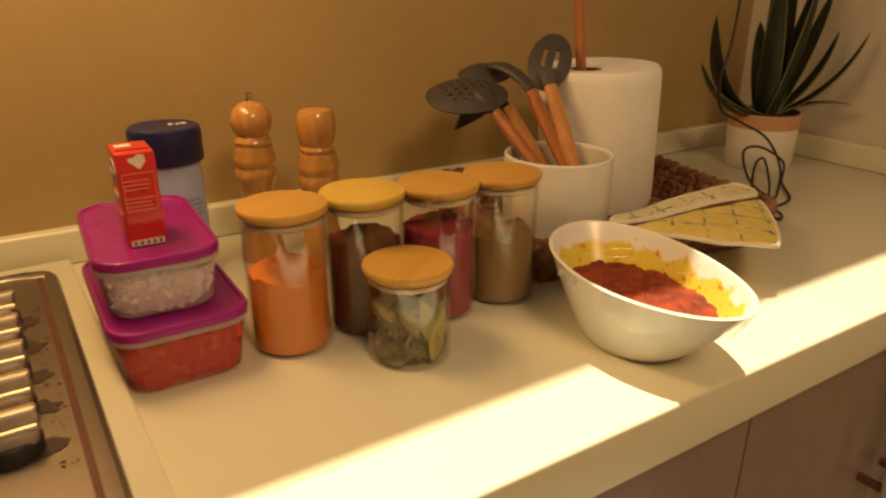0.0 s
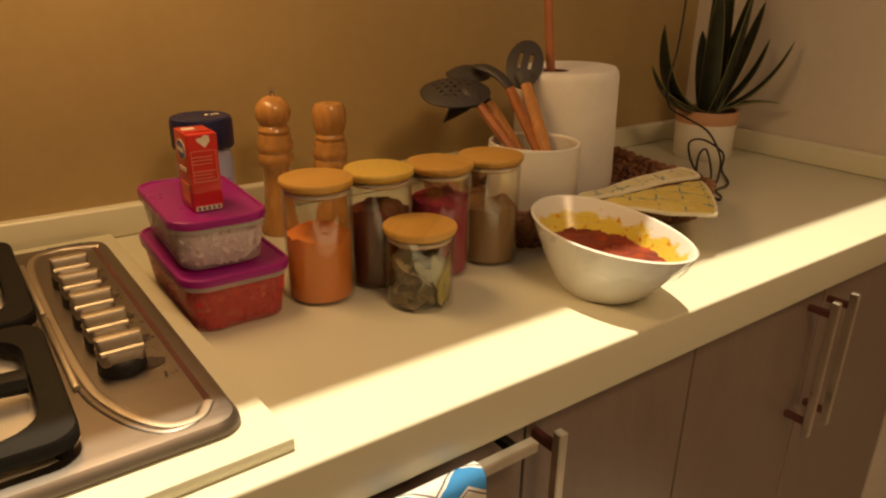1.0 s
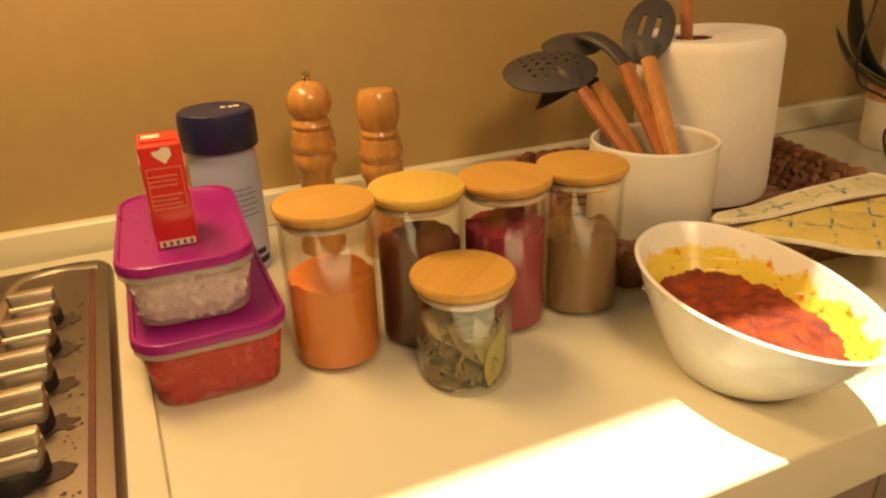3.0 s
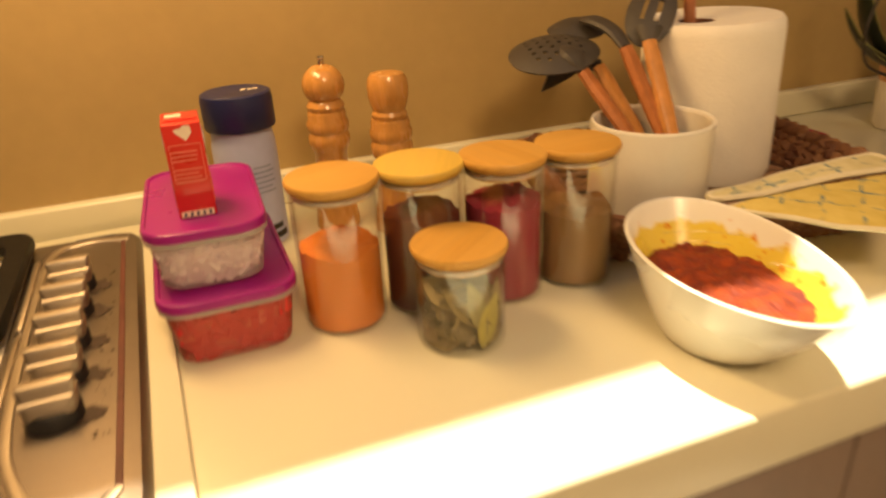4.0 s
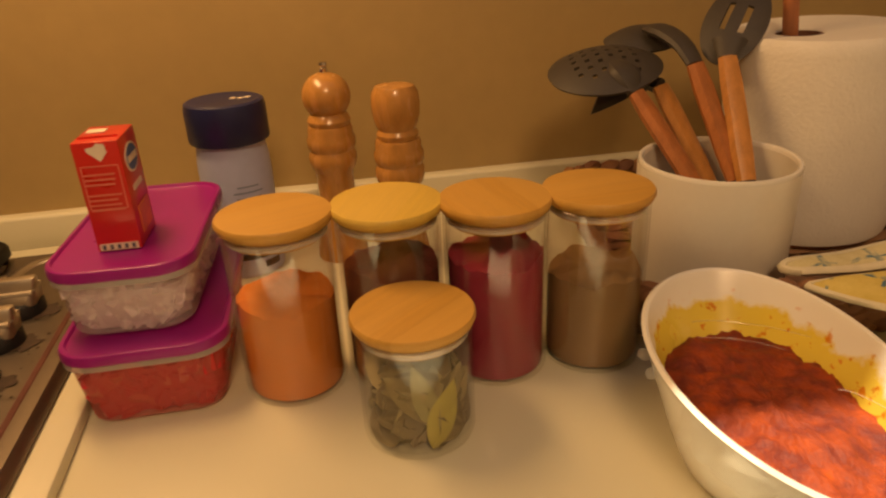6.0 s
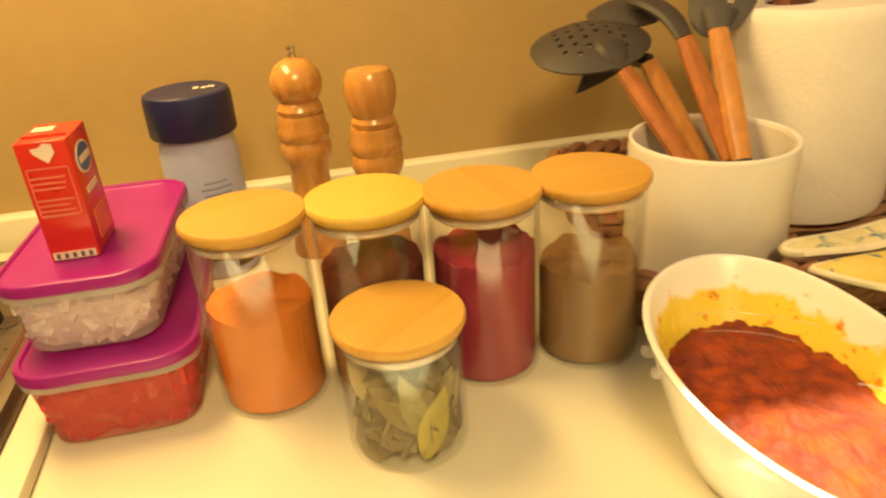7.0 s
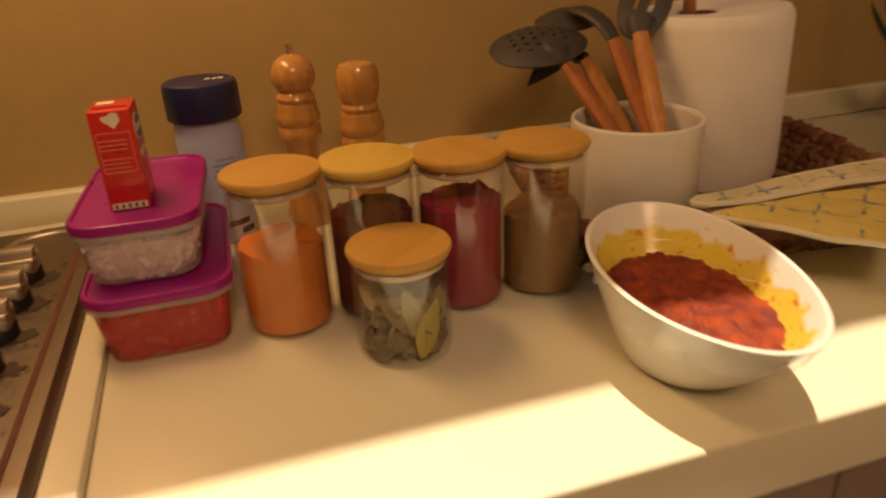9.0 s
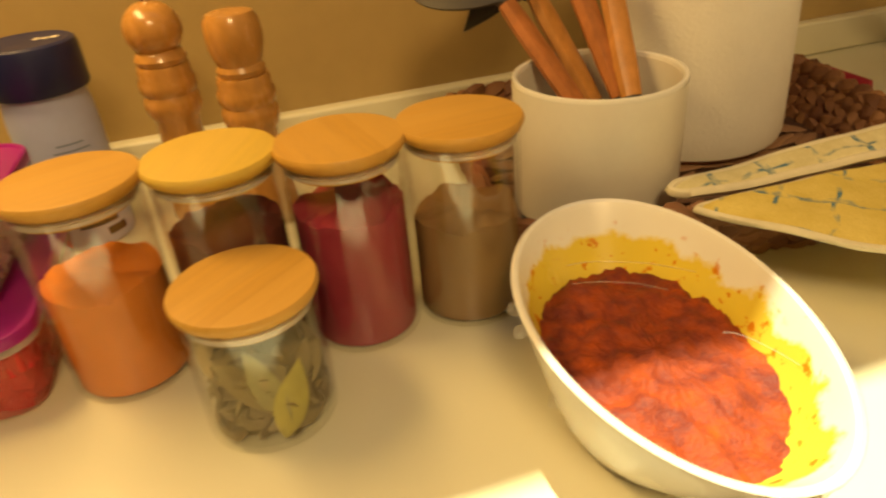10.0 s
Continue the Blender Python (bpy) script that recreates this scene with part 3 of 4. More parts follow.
# ---- salt tub and mills by the wall ----
salt = thing("salt_tub", "pale blue plastic salt tub with a navy cap", "salt tub", pose(0.116, -0.118, TOP - 0.0004) @ Matrix.Diagonal((0.98, 0.98, 0.936, 1)))
part("tub", lathe([(0, 0), (0.033, 0), (0.0355, 0.002), (0.036, 0.010), (0.036, 0.118), (0.0355, 0.128), (0.034, 0.140), (0.034, 0.147), (0, 0.147)], 48), SALT, salt)
cap = part("cap", lathe([(0, 0.147), (0.0385, 0.147), (0.0395, 0.149), (0.0395, 0.181), (0.038, 0.187), (0.035, 0.1885), (0.030, 0.1875), (0, 0.1875)], 56), NAVY, salt, "navy plastic cap")
for k, (x, w) in enumerate(((0.009, 0.005), (0.016, 0.004), (0.0225, 0.006))):
    plate("cap_print", w, 0.006, PALE_PRINT, cap, pose(x, 0.004 - 0.002 * (k % 2), 0.1877, 0, 0, -15))
for k, w in enumerate((0.022, 0.030, 0.026, 0.030, 0.020, 0.028)):
    bm = bmesh.new()
    z = 0.103 - 0.0062 * k
    n = 8
    a0 = radians(-68)
    for j in range(n):
        a, b = a0 + (j - n / 2) / n * w / 0.036, a0 + (j + 1 - n / 2) / n * w / 0.036
        bm.faces.new([bm.verts.new((0.0364 * math.cos(q), 0.0364 * math.sin(q), zz)) for q, zz in ((a, z), (b, z), (b, z + 0.0018), (a, z + 0.0018))])
    part("text_line", bm, FAINT_PRINT, salt, smooth=0)
bm = bmesh.new()
for a0, a1, z0, z1 in ((-95, -40, 0.022, 0.029), (-60, -30, 0.010, 0.018)):
    for j in range(8):
        a, b = radians(a0 + (a1 - a0) * j / 8), radians(a0 + (a1 - a0) * (j + 1) / 8)
        bm.faces.new([bm.verts.new((0.0364 * math.cos(q), 0.0364 * math.sin(q), zz)) for q, zz in ((a, z0), (b, z0), (b, z1), (a, z1))])
part("dark_print", bm, BLACK, salt, smooth=0)


def mill(label, x, y, top_z, pin):
    m = thing("pepper_mill" if pin else "salt_mill", label, "mill", pose(x, y, TOP), "mills by the wall")
    h = top_z - TOP
    part("body", lathe([(0, 0), (0.026, 0), (0.0268, 0.003), (0.0262, 0.010), (0.0245, 0.022), (0.0205, 0.045), (0.0188, 0.065), (0.0192, h - 0.100), (0.0225, h - 0.095), (0.0245, h - 0.088),
                        (0.0242, h - 0.082), (0.0222, h - 0.0775), (0.0245, h - 0.073), (0.0246, h - 0.066), (0.0222, h - 0.0605), (0.0226, h - 0.056), (0.0212, h - 0.052), (0, h - 0.052)], 40), MILL, m)
    if pin:
        prof = [(0, h - 0.0515), (0.0205, h - 0.0515), (0.0218, h - 0.047), (0.0196, h - 0.0425), (0.0185, h - 0.041)]
        prof += [(0.0242 * math.cos(radians(a)), h - 0.0235 + 0.0232 * math.sin(radians(a))) for a in range(-45, 86, 10)] + [(0, h)]
        head = part("head", lathe(prof, 40), MILL, m)
        part("nut", lathe([(0, h - 0.001), (0.004, h - 0.001), (0.0042, h + 0.003), (0.003, h + 0.004), (0.0044, h + 0.006), (0.004, h + 0.009), (0, h + 0.0095)], 18), CHROME, head, "chrome nut")
    else:
        prof = [(0, h - 0.0515), (0.0195, h - 0.0515), (0.0205, h - 0.047), (0.0182, h - 0.043), (0.0205, h - 0.037), (0.0228, h - 0.028), (0.0234, h - 0.018), (0.0222, h - 0.008), (0.0185, h - 0.002), (0.010, h), (0, h + 0.0004)]
        part("head", lathe(prof, 40), MILL, m)


mill("turned beech pepper mill with a chrome nut", 0.2135, -0.117, 1.0945, True)
mill("turned beech salt mill with a rounded head", 0.2765, -0.159, 1.0860, False)


# ---- glass jars ----
def powder(level, seed, rough=0.008):
    r = random.Random(seed)
    off = Vector((r.uniform(0, 9), r.uniform(0, 9), 0))
    bm = bmesh.new()
    n, rings = 56, [(0.030, 0.003), (0.0352, 0.005), (0.0354, None), (0.033, None), (0.026, None), (0.017, None), (0.008, None)]
    rows = []
    for q, (rad, z) in enumerate(rings):
        row = []
        for k in range(n):
            a = 2 * math.pi * k / n
            x, y = rad * math.cos(a), rad * math.sin(a)
            zz = z if z is not None else level + rough * (noise.noise(Vector((x, y, 0)) * 38 + off) + 0.45 * noise.noise(Vector((x, y, 0)) * 130 + off)) + (0.004 * (1 - rad / 0.0354) if q > 2 else 0)
            row.append((x, y, zz))
        rows.append(row)
    return loft(rows, bm)


def spice_jar(label, x, y, h, lid_mat, fill=None, level=0.06, seed=1, turn=0, fill_label=""):
    j = thing("glass_jar", label, "jar", pose(x, y, TOP, 0, 0, turn), "glass jars with bamboo lids")
    g = h - 0.0095
    glass = part("glass", lathe([(0, 0.0005), (0.0345, 0.0), (0.0378, 0.0015), (0.0386, 0.005), (0.0386, g - 0.001), (0.0376, g), (0.0366, g - 0.001), (0.0366, 0.006), (0.0345, 0.0032), (0, 0.0030)], 64), GLASS, j, "clear glass")
    glass.visible_shadow = False
    lid = part("lid", lathe([(0, h - 0.018), (0.0335, h - 0.018), (0.0335, h - 0.0098), (0.0372, h - 0.0096), (0.0398, h - 0.0075), (0.0413, h - 0.004), (0.0413, h - 0.0022), (0.0402, h - 0.0004), (0.038, h), (0, h + 0.0002)], 64), lid_mat, j, "bamboo lid")
    part("seal", lathe([(0.0337, h - 0.0165), (0.0362, h - 0.0158), (0.0350, h - 0.0142), (0.0362, h - 0.0126), (0.0337, h - 0.0116)], 48), SEAL, lid, "translucent silicone seal")
    if fill:
        part("spice", powder(level, seed), fill, j, fill_label)
    return j


spice_jar("tall glass jar of orange spice with a bamboo lid", 0.1655, -0.3435, 0.1405, BAMBOO, ORANGE, 0.0765, 3, 20, "orange ground spice")
spice_jar("tall glass jar of dark brown spice with a pale bamboo lid", 0.245, -0.3425, 0.140, BAMBOO_PALE, MAROON, 0.092, 5, 65, "dark brown ground spice")
spice_jar("tall glass jar of crimson spice with a bamboo lid", 0.322, -0.3560, 0.140, BAMBOO, CRIMSON, 0.0955, 8, 100, "crimson ground spice")
spice_jar("tall glass jar of grey brown spice with a bamboo lid", 0.399, -0.359, 0.140, BAMBOO, BROWN, 0.073, 12, 5, "grey brown ground spice")
bay = spice_jar("short glass jar of dried bay leaves with a bamboo lid", 0.2495, -0.4210, 0.0930, BAMBOO, turn=40)


def leaf_mesh(length, width, m, limit=0.0350, seed=0):
    """A dry leaf, bent against the glass where it would pass through."""
    r = random.Random(seed)
    bm = bmesh.new()
    curl, twist = r.uniform(-0.5, 0.5), r.uniform(-0.4, 0.4)
    rows, n = [], 9
    for k in range(n + 1):
        u = k / n
        w = width * max(0.03, math.sin(math.pi * u) ** 0.75)
        row = []
        for v in (-1, -0.5, 0, 0.5, 1):
            p = Vector(((u - 0.5) * length, v * w / 2, 0.10 * width * abs(v) ** 1.5 + curl * length * (u - 0.5) ** 2 + twist * v * w * (u - 0.5)))
            p = m @ p
            q = math.hypot(p.x, p.y)
            if q > limit:
                p.x, p.y = p.x * limit / q, p.y * limit / q
            p.z = min(max(p.z, 0.006), 0.076)
            row.append(p)
        rows.append(row)
    loft(rows, bm, False, False, closed=False)
    return bm


rng = random.Random(21)
for k in range(60):
    a = rng.uniform(0, 2 * math.pi)
    rad = rng.uniform(0.004, 0.034)
    z = rng.uniform(0.010, 0.054)
    m = pose(rad * math.cos(a), rad * math.sin(a), z) @ pose(0, 0, 0, rng.uniform(30, 120), rng.uniform(-50, 50), math.degrees(a) + 90 + rng.uniform(-35, 35))
    part("leaf", leaf_mesh(rng.uniform(0.045, 0.062), rng.uniform(0.018, 0.027), m, rng.uniform(0.0335, 0.0352), k), BAY, bay)
for k in range(26):
    a = rng.uniform(0, 2 * math.pi)
    rad = rng.uniform(0.006, 0.034)
    m = pose(rad * math.cos(a), rad * math.sin(a), rng.uniform(0.008, 0.024)) @ pose(0, 0, 0, rng.uniform(10, 80), rng.uniform(-20, 20), math.degrees(a) + 90 + rng.uniform(-30, 30))
    part("leaf", leaf_mesh(rng.uniform(0.045, 0.058), rng.uniform(0.020, 0.027), m, rng.uniform(0.0340, 0.0355), 200 + k), BAY, bay)
m = pose(0, 0, 0, 0, 0, -40) @ pose(0.013, -0.033, 0.031) @ pose(0, 0, 0, 90, -68, 8)
part("leaf", leaf_mesh(0.052, 0.024, m, 0.0356, 99), BAY_GREEN, bay, "yellow green bay leaf")
m = pose(0, 0, 0, 0, 0, -40) @ pose(0.001, -0.034, 0.043) @ pose(0, 0, 0, 90, 75, 0)
part("leaf", leaf_mesh(0.058, 0.016, m, 0.0354, 98), BAY_OLIVE, bay, "olive bay leaf")

# ---- the bowl ----
BC = Vector((0.4505, -0.5175))
BU = Vector((math.cos(radians(-95.5)), math.sin(radians(-95.5))))
BV = Vector((-BU.y, BU.x))
BASE_C = Vector((0.445, -0.508)) - BC


def bowl_point(a, s, inset=0.0, floor=0.0):
    """A point of the bowl's wall: a is the angle from its narrow end, s runs from foot to rim."""
    f = s ** 0.76
    egg = 1 - 0.105 * math.cos(a) * f
    ra, rb = 0.049 + (0.1154 - 0.049) * f - inset, (0.038 + (0.069 - 0.038) * f) * egg - inset
    c = BASE_C * (1 - f)
    p = c + ra * math.cos(a) * BU + rb * math.sin(a) * BV
    rim = 0.0785 - 0.0035 * math.cos(a) + 0.0020 * math.cos(2 * a) + 0.0016 * math.sin(a)
    return Vector((p.x, p.y, floor + (rim - floor) * s))


ANG = [2 * math.pi * k / 72 for k in range(72)]
bowl = thing("serving_bowl", "white oval ceramic bowl of red spice paste under cling film", "bowl", pose(BC.x, BC.y, TOP))
rows = [[bowl_point(a, s) * 1.0 for a in ANG] for s in (0.0, 0.03, 0.08, 0.2, 0.35, 0.5, 0.65, 0.8, 0.9, 0.96)]
rows.append([bowl_point(a, 1.0, -0.0006) for a in ANG])
rows.append([bowl_point(a, 1.0, 0.0016) + Vector((0, 0, 0.0016)) for a in ANG])
rows.append([bowl_point(a, 1.0, 0.0036) + Vector((0, 0, 0.0004)) for a in ANG])
part("body", loft(rows, cap1=False), CERAMIC, bowl)


def inner_material():
    """White glaze, smeared yellow and orange in an uneven band above the food."""
    m = mat("stained glaze", (0.76, 0.74, 0.68), 0.24, vary=0.02, scale=20)
    nt, n = m.node_tree, m.node_tree.nodes
    b = n["Principled BSDF"]
    base = b.inputs["Base Color"].links[0].from_socket
    tc = n["Texture Coordinate"]
    xyz = n.new("ShaderNodeSeparateXYZ")
    nt.links.new(tc.outputs["Object"], xyz.inputs[0])
    for scale_, amount, edge, soft, color in ((60, 0.030, 0.0665, 0.0022, (0.70, 0.54, 0.07)), (120, 0.060, 0.0590, 0.006, (0.58, 0.17, 0.01))):
        nz = n.new("ShaderNodeTexNoise")
        nz.inputs["Scale"].default_value, nz.inputs["Detail"].default_value = scale_, 4
        nt.links.new(tc.outputs["Object"], nz.inputs["Vector"])
        ma = n.new("ShaderNodeMath")
        ma.operation = 'MULTIPLY_ADD'
        ma.inputs[1].default_value = amount
        nt.links.new(nz.outputs["Fac"], ma.inputs[0])
        nt.links.new(xyz.outputs[2], ma.inputs[2])
        mr = n.new("ShaderNodeMapRange")
        mr.inputs["From Min"].default_value, mr.inputs["From Max"].default_value = edge + amount / 2 + soft, edge + amount / 2 - soft
        nt.links.new(ma.outputs[0], mr.inputs["Value"])
        if color[0] < 0.6:
            lim = n.new("ShaderNodeMapRange")
            nt.links.new(nz.outputs["Fac"], lim.inputs["Value"])
            lim.inputs["From Min"].default_value, lim.inputs["From Max"].default_value = 0.40, 0.35
            lim.inputs["To Max"].default_value = 0.9
            mm = n.new("ShaderNodeMath")
            mm.operation = 'MULTIPLY'
            nt.links.new(mr.outputs[0], mm.inputs[0])
            nt.links.new(lim.outputs[0], mm.inputs[1])
            fac = mm.outputs[0]
        else:
            fac = mr.outputs[0]
        mx = n.new("ShaderNodeMix")
        mx.data_type = 'RGBA'
        nt.links.new(fac, mx.inputs["Factor"])
        nt.links.new(base, mx.inputs["A"])
        mx.inputs["B"].default_value = (*color, 1)
        base = mx.outputs["Result"]
    nt.links.new(base, b.inputs["Base Color"])
    return m


INNER = inner_material()
rows = [[bowl_point(a, s, 0.0044 if s < 1 else 0.0036, 0.007) + (Vector((0, 0, 0.0004)) if s == 1 else Vector()) for a in ANG] for s in (0.0, 0.06, 0.15, 0.3, 0.45, 0.6, 0.75, 0.9, 1.0)]
part("inside", loft(rows, cap1=False), INNER, bowl, "inside smeared with yellow and orange")

edge = []
for a in [2 * math.pi * k / 144 for k in range(144)]:
    lo, hi = 0.0, 1.0
    turn = Vector((math.cos(a), math.sin(a), 0))
    FOOD = 0.0472 + 0.0040 * noise.noise(turn * 2.6) + 0.0034 * noise.noise(turn * 7 + Vector((0, 0, 4))) + 0.002 * noise.noise(turn * 19)
    for k in range(30):
        mid = (lo + hi) / 2
        lo, hi = (mid, hi) if bowl_point(a, mid, 0.0044, 0.007).z < FOOD else (lo, mid)
    edge.append(bowl_point(a, lo, 0.0041, 0.007))
mid = sum(edge, Vector()) / len(edge)
rows = []
for f in [1.0, 0.985, 0.96, 0.92] + [0.88 - 0.035 * k for k in range(25)] + [0.03]:
    row = []
    for p in edge:
        q = mid + (p - mid) * f
        lump = 0.0046 * noise.noise(q * 50) + 0.0028 * noise.noise(q * 120 + Vector((5, 0, 0))) + 0.0024 * abs(noise.noise(q * 300)) + 0.0008 * noise.noise(q * 700)
        row.append(Vector((q.x, q.y, mid.z + (p.z - mid.z) * f ** 9 + (lump + 0.003 * (1 - f * f)) * min(1, (1 - f) * 14))))
    rows.append(row)
part("spice_paste", loft(rows, cap0=False), SAUCE, bowl, "lumpy red spice paste", 80)

rows = []
for f in (0.985, 0.9, 0.75, 0.55, 0.35, 0.12):
    row = []
    for a in ANG:
        p = bowl_point(a, 1.0, 0.004)
        q = Vector((p.x * f, p.y * f, 0.0785 - 0.0035 * f * math.cos(a) + 0.0020 * f * math.cos(2 * a) + 0.0016 * f * math.sin(a)))
        q.z += -0.004 * (1 - f * f) + 0.0012 * noise.noise(Vector((q.x * 25, q.y * 90, 3))) - 0.001
        row.append(q)
    rows.append(row)
film = part("film", loft(rows, cap0=False), FILM, bowl, "clear cling film over the bowl", 80)
film.visible_shadow = False
for u0, u1, v0, v1 in ((-0.058, -0.030, -0.030, 0.034), (-0.040, -0.020, -0.034, 0.012), (0.02, 0.05, 0.020, 0.040)):
    line = []
    for k in range(13):
        f = k / 12
        p = BU * (u0 + (u1 - u0) * f * f) + BV * (v0 + (v1 - v0) * f)
        line.append((p.x, p.y, 0.0752 + 0.0035 * -p.dot(BU) / 0.115 + 0.0006 * noise.noise(Vector((p.x * 60, p.y * 60, 2)))))
    part("crease", tube(line, 0.00035, 5), CREASE, film, "thin fold in the film").visible_shadow = False
rows = []
arc = [radians(-80 + 150 * k / 70) for k in range(71)]
for q, s in enumerate((1.0, 0.95, 0.86, 0.76, 0.66)):
    rows.append([bowl_point(a, s, -0.0012 - 0.0008 * q - 0.0022 * abs(noise.noise(Vector((a * 7, q * 1.3, 0)))) * q, 0) + Vector((0, 0, 0.006 * q / 4 * noise.noise(Vector((a * 5, 7, 0))))) for a in arc])
skirt = part("film_skirt", loft(rows, cap0=False, cap1=False, closed=False), CREASE, bowl, "crumpled edge of cling film", 20)
skirt.visible_shadow = False
for k, (a, s) in enumerate(((262, 0.93), (250, 0.88))):
    bm = bmesh.new()
    p = bowl_point(radians(a), s, -0.003)
    bmesh.ops.create_icosphere(bm, subdivisions=2, radius=0.0035, matrix=Matrix.Translation(p))
    for v in bm.verts:
        v.co += Vector((noise.noise(v.co * 400), noise.noise(v.co * 400 + Vector((9, 0, 0))), noise.noise(v.co * 400 + Vector((0, 9, 0))))) * 0.0025
    part("film_bunch", bm, CREASE, bowl, "bunched cling film", 20)

# ---- basket and what stands in it ----
basket = thing("wicker_basket", "low brown woven banana leaf basket tray", "basket", pose(0.637, -0.254, TOP, 0, 0, -10))
BW, BD = 0.385, 0.312


def strand_row(w, d, r, z, thick, length, tilt, seed, grow=0.0):
    """A twisted strand round the basket, made of overlapping leaf strips."""
    rr = random.Random(seed)
    loop = outline(w, d, r, 10)
    pts = [Vector((x, y, 0)) for x, y in loop] + [Vector((*loop[0], 0))]
    total = sum((b - a).length for a, b in zip(pts, pts[1:]))
    n = int(total / length)
    bm = bmesh.new()
    for k in range(n):
        want = (k + rr.uniform(-0.15, 0.15)) / n * total
        for a, b in zip(pts, pts[1:]):
            if want <= (b - a).length:
                break
            want -= (b - a).length
        d0 = (b - a).normalized()
        p = a + d0 * want
        m = Matrix.Translation((p.x, p.y, z + rr.uniform(-0.0012, 0.0012))) @ pose(0, 0, 0, 0, 0, math.degrees(math.atan2(d0.y, d0.x))) @ pose(0, 0, 0, rr.uniform(-20, 20), tilt + rr.uniform(-10, 10), rr.uniform(-9, 9))
        L, t = length * rr.uniform(1.2, 1.7), thick * rr.uniform(0.85, 1.2)
        loops = []
        for u, f in ((-0.5, 0.35), (-0.25, 0.9), (0.05, 1.0), (0.3, 0.85), (0.5, 0.3)):
            loops.append([m @ Vector((u * L, 0.5 * t * f * math.cos(q), 0.5 * t * 1.25 * f * math.sin(q))) for q in (0, 1.05, 2.1, 3.14, 4.2, 5.25)])
        loft(loops, bm)
    return bm


part("lining", tray([(BW - 0.045, BD - 0.045, 0.035, 0.0035), (BW - 0.045, BD - 0.045, 0.035, 0.0075)]), mat("dark basket weave", (0.07, 0.03, 0.018), 0.8, vary=0.3, scale=60), basket)
for k in range(5):
    f = k / 4
    tagged(part("braid", strand_row(BW - 0.036 * (1 - f), BD - 0.036 * (1 - f), 0.036 + 0.016 * f, 0.008 + 0.0098 * k, 0.0150, 0.0150, 28 if k % 2 else -28, 40 + k), WICKER, basket, "twisted leaf strand"), kind="stuff")
tagged(part("rim_braid", strand_row(BW, BD, 0.052, 0.0505, 0.0165, 0.020, 22, 60), WICKER, basket, "thick twisted rim"), kind="stuff")
for k in range(9):
    y = -BD / 2 + 0.045 + k * (BD - 0.09) / 8
    rr = random.Random(90 + k)
    bm = bmesh.new()
    x = -BW / 2 + 0.04
    while x < BW / 2 - 0.04:
        m = Matrix.Translation((x, y + rr.uniform(-0.002, 0.002), 0.0095)) @ pose(0, 0, 0, rr.uniform(-8, 8), rr.uniform(-10, 10), (32 if k % 2 else -32) + rr.uniform(-10, 10))
        L, t = 0.038 * rr.uniform(0.9, 1.2), 0.013
        loft([[m @ Vector((u * L, 0.5 * t * f * math.cos(q), 0.0025 * f * math.sin(q))) for q in (0, 1.05, 2.1, 3.14, 4.2, 5.25)] for u, f in ((-0.5, 0.2), (-0.2, 1.0), (0.25, 0.9), (0.5, 0.2))], bm)
        x += 0.0125
    tagged(part("floor_braid", bm, WICKER_PALE, basket, "flat plaited leaf strips"), kind="stuff")

IN = TOP + 0.0125
trivet = thing("trivet", "dark round mat under the utensil pot", "trivet", pose(0.533, -0.295, IN))
part("mat", lathe([(0, 0), (0.066, 0), (0.067, 0.003), (0.065, 0.0055), (0, 0.0055)], 48), TRIVET, trivet)

PZ = IN + 0.0056
pot = thing("utensil_pot", "white ceramic pot full of kitchen utensils", "pot", pose(0.533, -0.295, PZ))
ph = 1.029 - PZ
part("body", lathe([(0, 0.0), (0.0595, 0.0), (0.0637, 0.002), (0.0657, 0.007), (0.0660, ph - 0.004), (0.0610, ph - 0.004), (0.0607, 0.010), (0.0565, 0.006), (0, 0.006)], 72), MATT_CERAMIC, pot)
part("rim", lathe([(0.0660, ph - 0.004), (0.0661, ph - 0.0022), (0.0652, ph - 0.0004), (0.0636, ph), (0.0620, ph - 0.0010), (0.0610, ph - 0.004)], 72), CERAMIC, pot, "glossy rounded rim")


def handle(parent, foot, head, material, w=0.0105):
    """A flat-sided wooden handle with a dark end, from its foot in the pot to the head."""
    a, b = Vector(foot), Vector(head)
    grip = a + (b - a) * 0.42
    h = part("handle", tube([grip, grip + (b - grip) * 0.25, grip + (b - grip) * 0.8, b], [w * 0.86, w, w * 1.02, w * 0.86], 8, flat=0.72), material, parent, "wooden handle")
    part("handle_end", tube([a, a + (grip - a) * 0.9, grip + (b - a) * 0.004], [w * 0.75, w * 0.82, w * 0.84], 8, flat=0.72), SILICONE, parent, "grey silicone end")
    return h


def axes(center, normal, along):
    z = Vector(normal).normalized()
    x = Vector(along)
    x = (x - z * x.dot(z)).normalized()
    y = z.cross(x)
    return Matrix.Translation(center) @ Matrix((x, y, z)).transposed().to_4x4()


